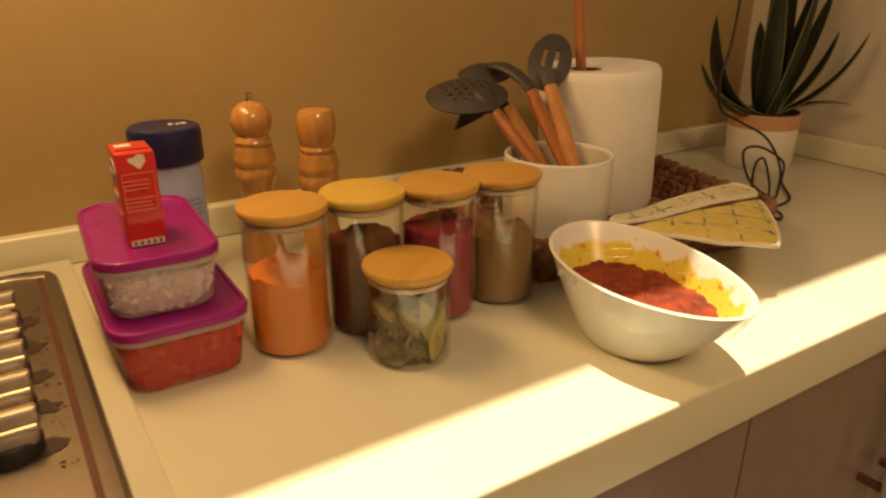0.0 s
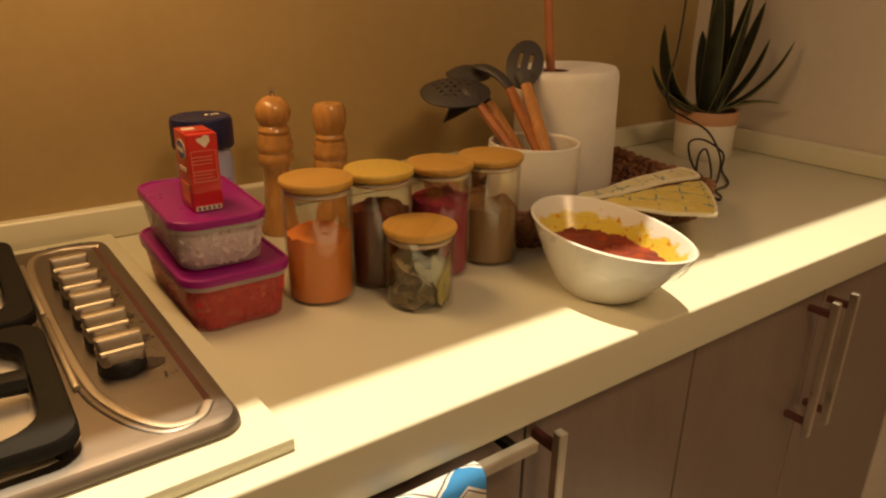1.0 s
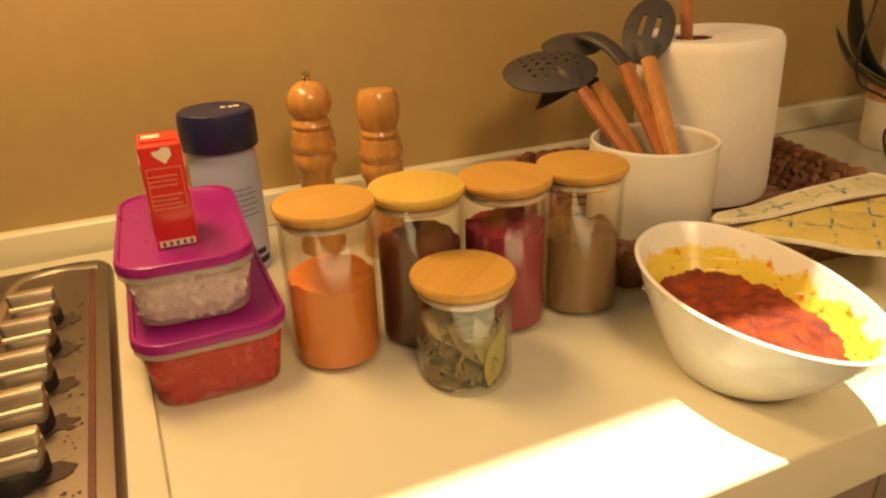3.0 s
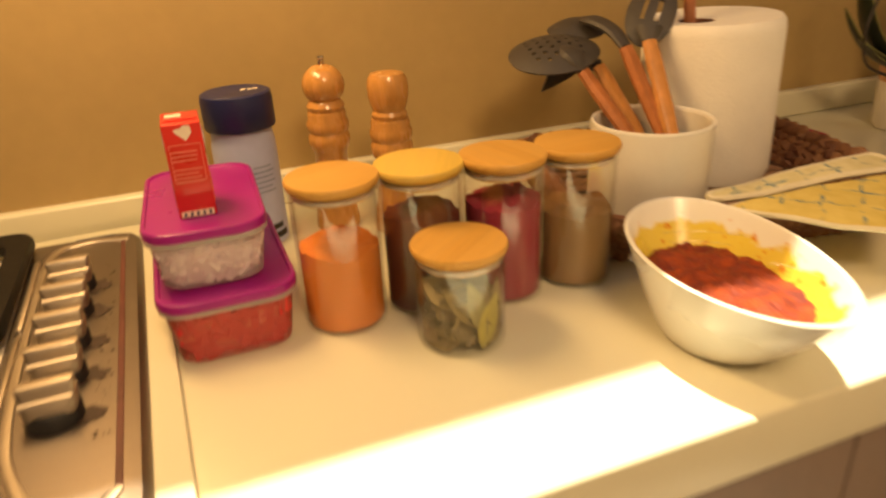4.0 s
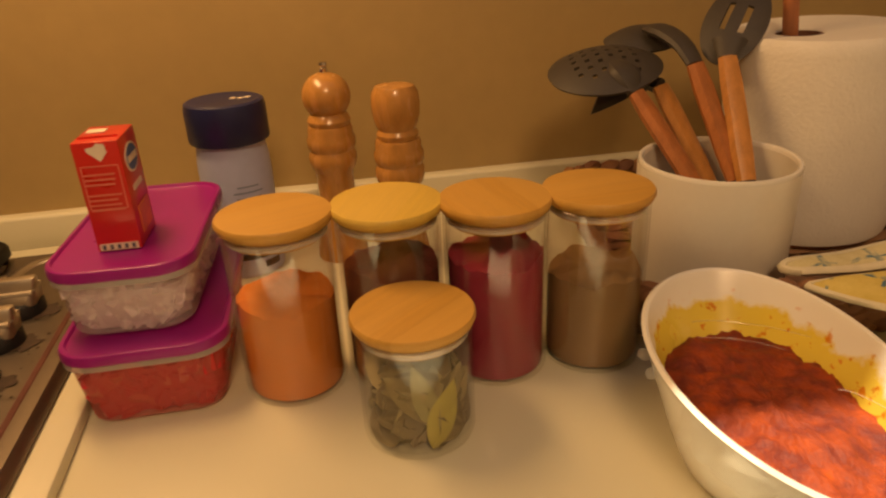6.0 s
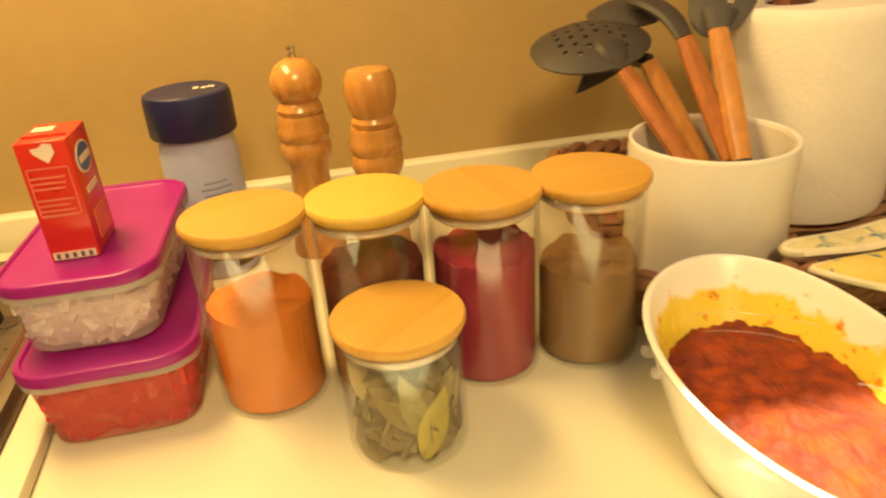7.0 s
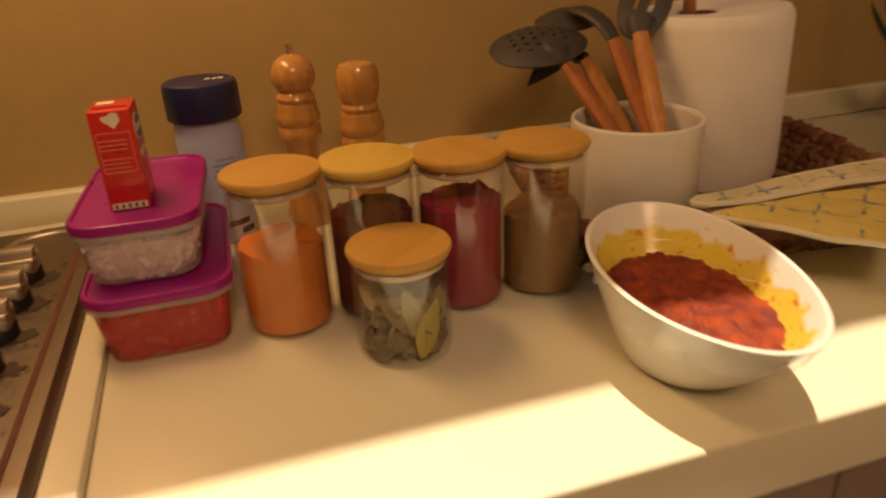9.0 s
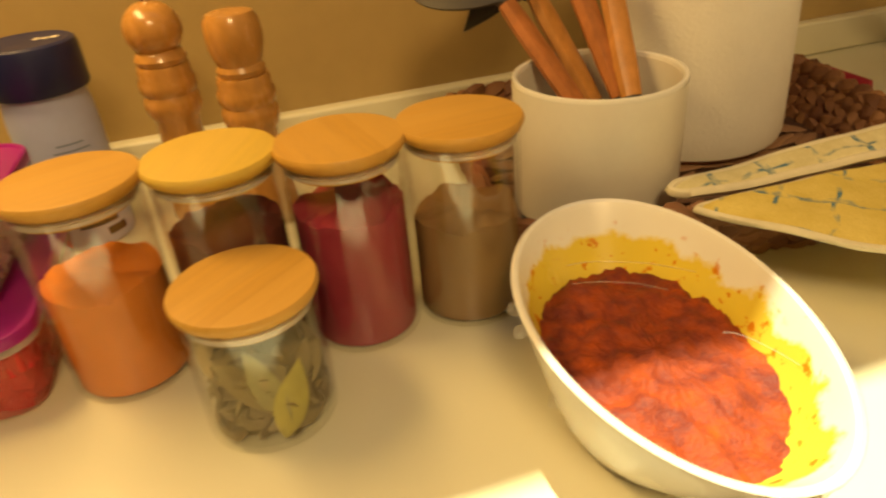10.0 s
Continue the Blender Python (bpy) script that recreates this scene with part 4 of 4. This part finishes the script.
def dish(rx, ry, depth, n=44, holes=None, thick=0.003, taper=0.0):
    """A shallow dished oval blade, with holes left out of it."""
    bm = bmesh.new()
    grid = {}
    for i in range(n + 1):
        for j in range(n + 1):
            u, v = 2 * i / n - 1, 2 * j / n - 1
            x, y = u * math.sqrt(1 - v * v / 2), v * math.sqrt(1 - u * u / 2)
            grid[i, j] = bm.verts.new((x * rx, y * ry * (1 + taper * x), -depth * (x * x + y * y)))
    for i in range(n):
        for j in range(n):
            if not (holes and holes(i + 0.5, j + 0.5)):
                bm.faces.new((grid[i, j], grid[i + 1, j], grid[i + 1, j + 1], grid[i, j + 1]))
    bmesh.ops.delete(bm, geom=[v for v in bm.verts if not v.link_faces], context='VERTS')
    bmesh.ops.solidify(bm, geom=bm.faces[:], thickness=thick)
    return bm


# skimmer
sk = thing("skimmer", "dark grey perforated skimmer with a wooden handle", "utensil", group="utensils in the pot")
foot, neck = Vector((0.558, -0.325, PZ + 0.0135)), Vector((0.489, -0.222, 1.072))
handle(sk, foot, neck, HANDLE_WOOD)
part("head", dish(0.054, 0.049, 0.016, 48, lambda i, j: 9 < i < 40 and 9 < j < 40 and (int(i) % 5) in (1, 2) and ((int(j) + (3 if (int(i) // 5) % 2 else 0)) % 6) in (1, 2)), SILICONE, sk, "perforated grey silicone head", 50,
     axes((0.474, -0.182, 1.102), (-0.15, -0.24, 0.95), (-1, 0.1, 0)))
part("neck", tube(curved([neck, (0.486, -0.212, 1.084), (0.482, -0.200, 1.091), (0.475, -0.184, 1.0960)], 4), [0.0092, 0.011, 0.013, 0.014, 0.015, 0.0155, 0.016, 0.0155, 0.014, 0.012, 0.010, 0.008, 0.006], 10, flat=0.5), SILICONE, sk)

# black turner behind it
tn = thing("spatula", "black silicone spatula with a wooden handle", "utensil", group="utensils in the pot")
foot, neck = Vector((0.570, -0.300, PZ + 0.0135)), Vector((0.522, -0.203, 1.0715))
handle(tn, foot, neck, HANDLE_LIGHT)
part("neck", tube([neck, (0.515, -0.190, 1.073), (0.507, -0.178, 1.066)], [0.008, 0.007, 0.007], 8), SILICONE_BLACK, tn)
loops = []
for u, w in ((0, 0.010), (0.15, 0.016), (0.4, 0.019), (0.8, 0.021), (1.0, 0.020)):
    c = Vector((0.509, -0.180, 1.067)) + Vector((-0.031, 0.026, -0.019)) * u
    side, up = Vector((0.25, -0.25, 0.93)).normalized(), Vector((0.35, 0.8, 0.2)).normalized()
    loops.append([c + side * (w * math.cos(q) * 0.62) + up * (0.004 * math.sin(q)) for q in [2 * math.pi * k / 12 for k in range(12)]])
part("blade", loft(loops), SILICONE_BLACK, tn, "black silicone blade")

# ladle seen from its back
ld = thing("ladle", "dark grey silicone ladle with a wooden handle", "utensil", group="utensils in the pot")
foot, neck = Vector((0.577, -0.318, PZ + 0.0135)), Vector((0.5435, -0.2235, 1.0935))
handle(ld, foot, neck, HANDLE_WOOD)
part("neck", tube(curved([neck, (0.540, -0.205, 1.108), (0.534, -0.180, 1.117), (0.527, -0.158, 1.1185)], 4), [0.009, 0.0095, 0.010, 0.0105, 0.011, 0.0115, 0.012, 0.0125, 0.013, 0.013, 0.012, 0.010, 0.008], 10, flat=0.5), SILICONE, ld)
part("head", dish(0.038, 0.032, 0.014, 20), SILICONE, ld, "rounded grey silicone head", 50, axes((0.529, -0.143, 1.1185), (-0.05, -0.18, 0.95), (-1, 0, -0.1)))

# slotted spoon
sl = thing("slotted_spoon", "dark grey slotted spoon with a wooden handle", "utensil", group="utensils in the pot")
foot, neck = Vector((0.562, -0.335, PZ + 0.0135)), Vector((0.574, -0.225, 1.0973))
handle(sl, foot, neck, HANDLE_LIGHT)
part("neck", tube([neck, (0.577, -0.220, 1.1040), (0.581, -0.214, 1.1110)], [0.009, 0.012, 0.016], 10, flat=0.4), SILICONE, sl)
part("head", dish(0.044, 0.0285, 0.006, 30, lambda i, j: 11 < i < 21 and (9 < j < 12 or 18 < j < 21)), SILICONE, sl, "slotted grey silicone head", 50,
     axes((0.592, -0.201, 1.1270), (-0.45, -0.60, 0.62), (0.50, 0.34, 0.66)))

# kitchen roll
RX, RY = 0.6935, -0.199
roll = thing("paper_towel_roll", "large white kitchen paper roll on a wooden dowel", "paper towel", pose(RX, RY, IN + 0.002, 0, -2.2, 0))
rh = 1.1120 - IN
HOLE = Vector((-0.019, 0.007, 0))


def ring(radius, z, shift=0.0, n=96):
    """A circle at height z, pushed towards the off-centre core by a share of its offset."""
    return [HOLE * shift + Vector((radius * math.cos(2 * math.pi * k / n), radius * math.sin(2 * math.pi * k / n), z)) for k in range(n)]


part("paper", loft([ring(*q) for q in ((0.0215, 0.004, 1), (0.077, 0.004), (0.0812, 0.006), (0.0832, 0.012), (0.0836, 0.03), (0.0836, rh - 0.014), (0.0822, rh - 0.005), (0.0785, rh), (0.050, rh - 0.0012, 0.4), (0.0235, rh - 0.0035, 1), (0.0215, rh - 0.006, 1), (0.0215, 0.004, 1))], cap0=False, cap1=False), PAPER, roll, "embossed white tissue")
part("core", loft([ring(r, z, 1, 40) for r, z in ((0.0213, 0.004), (0.0213, rh - 0.005), (0.0200, rh - 0.0055), (0.0200, 0.004))], cap0=False, cap1=False), CARDBOARD, roll, "cardboard core")
part("base", lathe([(0, 0), (0.074, 0), (0.076, 0.002), (0.074, 0.0038), (0, 0.0038)], 48), DOWEL, roll, "wooden base")
part("dowel", tube([(-0.012, 0.008, 0.003), (-0.027, 0.010, rh), (-0.037, 0.011, rh + 0.105), (-0.0372, 0.011, rh + 0.108)], [0.0072, 0.0072, 0.0072, 0.005], 16), DOWEL, roll, "leaning wooden dowel")
loops = []
for k in range(12):
    a = radians(-2 + k * 1.2)
    out = 0.0841 + 0.008 * (k / 11) ** 2
    x, y = out * math.cos(a), out * math.sin(a)
    loops.append([(x, y, rh * 0.33), (x + 0.0005, y, rh * 0.33), (x + 0.0025, y + 0.001, rh * 0.55), (x + 0.002, y + 0.001, rh * 0.55)])
part("loose_sheet", loft(loops), PAPER, roll, "loose end of the sheet")

# packet behind the basket
pk = thing("packet", "flat maroon packet tucked behind the basket", "packet", pose(0.893, -0.150, TOP, 0, 4, -80))
part("wrapper", tray([(0.118, 0.010, 0.003, 0.0), (0.120, 0.012, 0.004, 0.006), (0.120, 0.012, 0.004, 0.032), (0.118, 0.003, 0.001, 0.040)], n=3), PACKET, pk)


# ---- pot holders ----
def cloth_print(name, low=(0.62, 0.53, 0.21), high=(0.70, 0.62, 0.32)):
    """Cream yellow cotton with broken blue lines."""
    m = mat(name, low, 0.9, vary=0.08, scale=60, bump=0.4, bump_scale=500, second=high, spec=0.1)
    nt, n = m.node_tree, m.node_tree.nodes
    b = n["Principled BSDF"]
    base = b.inputs["Base Color"].links[0].from_socket
    tc = n["Texture Coordinate"]
    nz = n.new("ShaderNodeTexNoise")
    nz.inputs["Scale"].default_value = 38
    nt.links.new(tc.outputs["Object"], nz.inputs["Vector"])
    wob = n.new("ShaderNodeVectorMath")
    wob.operation = 'MULTIPLY_ADD'
    wob.inputs[1].default_value = (0.012, 0.012, 0)
    nt.links.new(nz.outputs["Color"], wob.inputs[0])
    nt.links.new(tc.outputs["Object"], wob.inputs[2])
    xyz = n.new("ShaderNodeSeparateXYZ")
    nt.links.new(wob.outputs[0], xyz.inputs[0])
    masks = []
    for axis, rep in ((0, 24.0), (1, 28.0)):
        mu = n.new("ShaderNodeMath")
        mu.operation = 'MULTIPLY'
        mu.inputs[1].default_value = rep
        nt.links.new(xyz.outputs[axis], mu.inputs[0])
        fr = n.new("ShaderNodeMath")
        fr.operation = 'FRACT'
        nt.links.new(mu.outputs[0], fr.inputs[0])
        ls = n.new("ShaderNodeMath")
        ls.operation = 'LESS_THAN'
        ls.inputs[1].default_value = 0.13 if axis == 0 else 0.07
        nt.links.new(fr.outputs[0], ls.inputs[0])
        masks.append(ls)
    mxm = n.new("ShaderNodeMath")
    mxm.operation = 'MAXIMUM'
    nt.links.new(masks[0].outputs[0], mxm.inputs[0])
    nt.links.new(masks[1].outputs[0], mxm.inputs[1])
    brk = n.new("ShaderNodeTexNoise")
    brk.inputs["Scale"].default_value = 75
    nt.links.new(tc.outputs["Object"], brk.inputs["Vector"])
    gt = n.new("ShaderNodeMapRange")
    gt.inputs["From Min"].default_value, gt.inputs["From Max"].default_value = 0.44, 0.60
    nt.links.new(brk.outputs["Fac"], gt.inputs["Value"])
    mul = n.new("ShaderNodeMath")
    mul.operation = 'MULTIPLY'
    nt.links.new(mxm.outputs[0], mul.inputs[0])
    nt.links.new(gt.outputs[0], mul.inputs[1])
    mx = n.new("ShaderNodeMix")
    mx.data_type = 'RGBA'
    nt.links.new(mul.outputs[0], mx.inputs["Factor"])
    nt.links.new(base, mx.inputs["A"])
    mx.inputs["B"].default_value = (0.10, 0.19, 0.25, 1)
    nt.links.new(mx.outputs["Result"], b.inputs["Base Color"])
    return m


POT_CLOTH = cloth_print("yellow printed cotton", (0.64, 0.50, 0.13), (0.70, 0.57, 0.19))
PALE_CLOTH = cloth_print("cream printed cotton", (0.62, 0.55, 0.30), (0.70, 0.64, 0.40))
PIPING = mat("cream piping", (0.68, 0.62, 0.45), 0.85, vary=0.06, scale=80, bump=0.2)


def pad(label, m, w, d, thick, height, seed, fold=False, cloth=None, cord=0.0028, taper=0.0):
    """A quilted cloth pad; height(x, y) is the line it hangs in."""
    t = thing("pot_holder", label, "pot holder", m, "pot holders on the basket")
    n = 22
    bm = bmesh.new()
    tops, lows = {}, {}
    for i in range(n + 1):
        for j in range(n + 1):
            u, v = 2 * i / n - 1, 2 * j / n - 1
            k = 0.14
            x, y = u * w / 2 * (1 - k * v * v * abs(u) ** 3 * 0.6), v * d / 2 * (1 - k * u * u * abs(v) ** 3 * 0.6)
            y *= 1 - taper * (1 - u) / 2
            if fold and x + y > 0:
                q = (x + y) / 2 * 0.95
                x, y = x - q, y - q
            z = height(x, y)
            e = max(abs(u), abs(v))
            puff = thick * (1 - e ** 6) * (0.8 + 0.35 * noise.noise(Vector((x * 45, y * 45, seed)))) + 0.0015
            tops[i, j] = bm.verts.new((x, y, z + puff))
            lows[i, j] = bm.verts.new((x, y, z))
    for i in range(n):
        for j in range(n):
            bm.faces.new((tops[i, j], tops[i + 1, j], tops[i + 1, j + 1], tops[i, j + 1]))
            bm.faces.new((lows[i, j + 1], lows[i + 1, j + 1], lows[i + 1, j], lows[i, j]))
    ring = [(i, 0) for i in range(n)] + [(n, j) for j in range(n)] + [(i, n) for i in range(n, 0, -1)] + [(0, j) for j in range(n, 0, -1)]
    for a, b in zip(ring, ring[1:] + ring[:1]):
        bm.faces.new((lows[a], lows[b], tops[b], tops[a]))
    line = [(tops[q].co + lows[q].co) / 2 for q in ring]
    part("cloth", bm, cloth or POT_CLOTH, t, smooth=60)
    part("piping", tube([*line, line[0]], cord, 6), PIPING, t, "cream piping", 60)
    return t


pad("yellow printed cotton pot holder hanging over the basket's rim", pose(0.6610, -0.410, 0.9585, 0, 0, 42), 0.174, 0.170, 0.005,
    lambda x, y: -0.03 * max(0.0, (-(x * 0.669 + y * 0.743) - 0.035)) - 0.006 * max(0, abs(x) - 0.06) + 0.002 * noise.noise(Vector((x * 25, y * 25, 1))), 3, True)
pad("cream printed cotton pot holder on top of the other", pose(0.667, -0.384, 0.9630, 8, 0, -3), 0.238, 0.038, 0.0045,
    lambda x, y: 0.006 * math.sin(x * 22 + 0.6) * (0.5 + max(0, -y) * 9) + 0.004 * max(0, x / 0.125) ** 2 + 0.002 * noise.noise(Vector((x * 25, y * 25, 5))), 7, False, PALE_CLOTH, 0.0036, 0.6)

# ---- plant and cable in the corner ----
PX, PY = 1.150, -0.160
plant = thing("potted_agave", "dark green spiky agave in a white pot with a terracotta band", "plant", pose(PX, PY, TOP))
pt = part("pot", lathe([(0, 0.006), (0.048, 0.006), (0.050, 0.0), (0.055, 0.0), (0.058, 0.004), (0.0605, 0.074), (0, 0.074)], 48), POT_WHITE, plant, "white pot")
part("band", lathe([(0, 0.0742), (0.0607, 0.0742), (0.0625, 0.098), (0.0620, 0.1), (0.058, 0.1), (0.057, 0.092), (0, 0.092)], 48), POT_BAND, pt, "terracotta coloured band")
part("soil", lathe([(0.0565, 0.0925), (0.04, 0.095), (0.02, 0.096), (0, 0.0962)], 24), SOIL, plant)


def agave_leaf(base, tip, width, bend, parent):
    a, b = Vector(base), Vector(tip)
    d = b - a
    side = d.cross(Vector((0, 0, 1)))
    side = side.normalized() if side.length > 0.01 else Vector((1, 0, 0))
    up = side.cross(d).normalized()
    loops, left, right = [], [], []
    n = 14
    for k in range(n + 1):
        u = k / n
        w = width * (0.62 + 0.75 * u) * (1 - u) ** 0.72 if u < 0.999 else 0.0006
        c = a + d * u + up * (bend * d.length * (4 * u * (1 - u))) * 0.5
        th = 0.0032 * (1 - u) + 0.0006
        loop = []
        for v, lift in ((-1, 0.30), (-0.5, 0.10), (0, 0.0), (0.5, 0.10), (1, 0.30)):
            loop.append(c + side * (v * w / 2) + up * (lift * w * 0.5))
        back = [p - up * th for p in loop[::-1]]
        loops.append(loop + back)
        left.append(loop[0] - up * th * 0.5)
        right.append(loop[-1] - up * th * 0.5)
    lf = part("leaf", loft(loops), LEAF_GREEN, parent, smooth=50)
    for line in (left, right):
        part("margin", tube(line, [0.0011] * n + [0.0004], 5), LEAF_EDGE, lf, "pale leaf margin")


Z0 = 0.092
tips = [(-0.030, 0.00, 0.375, 0.036, 0.02), (0.030, 0.01, 0.385, 0.040, -0.02), (0.070, -0.02, 0.345, 0.040, -0.03), (0.118, -0.018, 0.312, 0.034, -0.10), (0.112, -0.045, 0.240, 0.024, -0.22),
        (0.112, -0.098, 0.240, 0.026, -0.26), (0.096, -0.10, 0.118, 0.024, 0.16), (0.104, -0.06, 0.165, 0.020, -0.20), (-0.186, 0.010, 0.197, 0.024, -0.28), (-0.168, 0.006, 0.272, 0.040, -0.42), (-0.160, 0.0, 0.152, 0.024, -0.12),
        (0.06, 0.08, 0.25, 0.036, -0.10), (0.010, -0.055, 0.33, 0.040, -0.08), (-0.045, -0.02, 0.34, 0.036, -0.03)]
for x, y, z, w, bend in tips:
    q = math.hypot(x, y) + 1e-6
    agave_leaf((0.012 * x / q, 0.012 * y / q, Z0), (x, y, z), w * 1.5, bend, plant)

cable = thing("cable", "thin black cable hanging down and coiled on the worktop", "cable")
line = curved([(1.045, -0.12, 1.62), (1.030, -0.15, 1.38), (0.985, -0.19, 1.225), (0.966, -0.20, 1.13), (0.945, -0.205, 1.075), (0.958, -0.205, 1.028), (1.01, -0.21, 1.002), (1.065, -0.225, 0.972), (1.07, -0.255, 0.930), (1.02, -0.29, 0.905),
               (0.965, -0.315, 0.905), (0.945, -0.285, 0.93), (0.985, -0.24, 0.962), (1.055, -0.225, 0.957), (1.095, -0.245, 0.93), (1.06, -0.27, 0.906), (0.99, -0.33, 0.904), (0.93, -0.345, 0.904), (0.905, -0.372, 0.904),
               (0.885, -0.380, 0.904), (0.900, -0.345, 0.904), (0.95, -0.29, 0.912), (1.0, -0.255, 0.94), (1.03, -0.25, 0.945), (1.01, -0.28, 0.91), (0.94, -0.32, 0.904), (0.86, -0.33, 0.91), (0.83, -0.31, 0.94)], 8)
part("lead", tube(line, 0.0021, 7), CABLE, cable, smooth=60)


# ---- towel on the drawer handle ----
def chevron():
    """White cotton with blue and taupe zigzags, each edged by thin grey lines."""
    m = mat("chevron cotton", (0.66, 0.62, 0.54), 0.9, vary=0.05, scale=80, bump=0.35, bump_scale=600, spec=0.1)
    nt, n = m.node_tree, m.node_tree.nodes
    b = n["Principled BSDF"]
    tc = n.new("ShaderNodeUVMap")
    tc.uv_map = "cloth"
    xyz = n.new("ShaderNodeSeparateXYZ")
    nt.links.new(tc.outputs[0], xyz.inputs[0])

    def op(kind, a, b2=None, c=None):
        o = n.new("ShaderNodeMath")
        o.operation = kind
        for k, v in enumerate((a, b2, c)):
            if v is None:
                continue
            if isinstance(v, (int, float)):
                o.inputs[k].default_value = v
            else:
                nt.links.new(v, o.inputs[k])
        return o.outputs[0]

    fr = op('FRACT', op('MULTIPLY', xyz.outputs[0], 15.5))
    zig = op('ABSOLUTE', op('SUBTRACT', fr, 0.5))
    v = op('FRACT', op('MULTIPLY_ADD', xyz.outputs[1], 11.5, op('MULTIPLY_ADD', zig, 0.50, 0.74)))
    ramp = n.new("ShaderNodeValToRGB")
    ramp.color_ramp.interpolation = 'CONSTANT'
    white, grey, blue, taupe = (0.72, 0.70, 0.66), (0.16, 0.13, 0.12), (0.05, 0.23, 0.52), (0.20, 0.15, 0.135)
    stops = [(0.0, white), (0.08, taupe), (0.30, white), (0.52, grey), (0.545, white), (0.58, blue), (0.82, white), (0.85, grey), (0.875, white)]
    el = ramp.color_ramp.elements
    while len(el) < len(stops):
        el.new(0.99)
    for e, (p, c) in zip(el, stops):
        e.position, e.color = p, (*c, 1)
    nt.links.new(v, ramp.inputs[0])
    nt.links.new(ramp.outputs[0], b.inputs["Base Color"])
    return m


towel = thing("tea_towel", "white cotton towel with blue and taupe chevrons over the drawer handle", "towel")
bm = bmesh.new()
uv = bm.loops.layers.uv.new("cloth")
ys = [(-0.6127, 0.60), (-0.6137, 0.70), (-0.6152, 0.80), (-0.6157, 0.832), (-0.6197, 0.8385), (-0.6262, 0.8402), (-0.6327, 0.8385), (-0.6367, 0.833), (-0.6377, 0.82), (-0.6387, 0.79), (-0.6402, 0.75), (-0.6412, 0.70), (-0.6422, 0.64), (-0.6422, 0.58)]
run = [0.0]
for (a, b), (c, d) in zip(ys, ys[1:]):
    run.append(run[-1] + math.hypot(c - a, d - b))
over = run[5]
N = 40
rows = []
for (y, z), s in zip(ys, run):
    row = []
    for k in range(N + 1):
        u = k / N
        x = 0.055 + 0.120 * u + 0.004 * (u - 0.5) * max(0, 0.83 - z) * 4
        fold = (0.0045 * math.sin(u * 9 + 1) + 0.003 * math.sin(u * 21)) * min(1, max(0.12, (0.84 - z) * 9)) if y < -0.627 else 0.0
        row.append((bm.verts.new((x, y - abs(fold), z)), (0.116 * u, over - s)))
    rows.append(row)
for a, b in zip(rows, rows[1:]):
    for k in range(N):
        quad = (a[k], a[k + 1], b[k + 1], b[k])
        f = bm.faces.new([q[0] for q in quad])
        for lp, q in zip(f.loops, quad):
            lp[uv].uv = q[1]
cloth = part("cloth", bm, chevron(), towel, smooth=60)
sol = cloth.modifiers.new("thickness", 'SOLIDIFY')
sol.thickness, sol.offset = 0.0016, 0.0
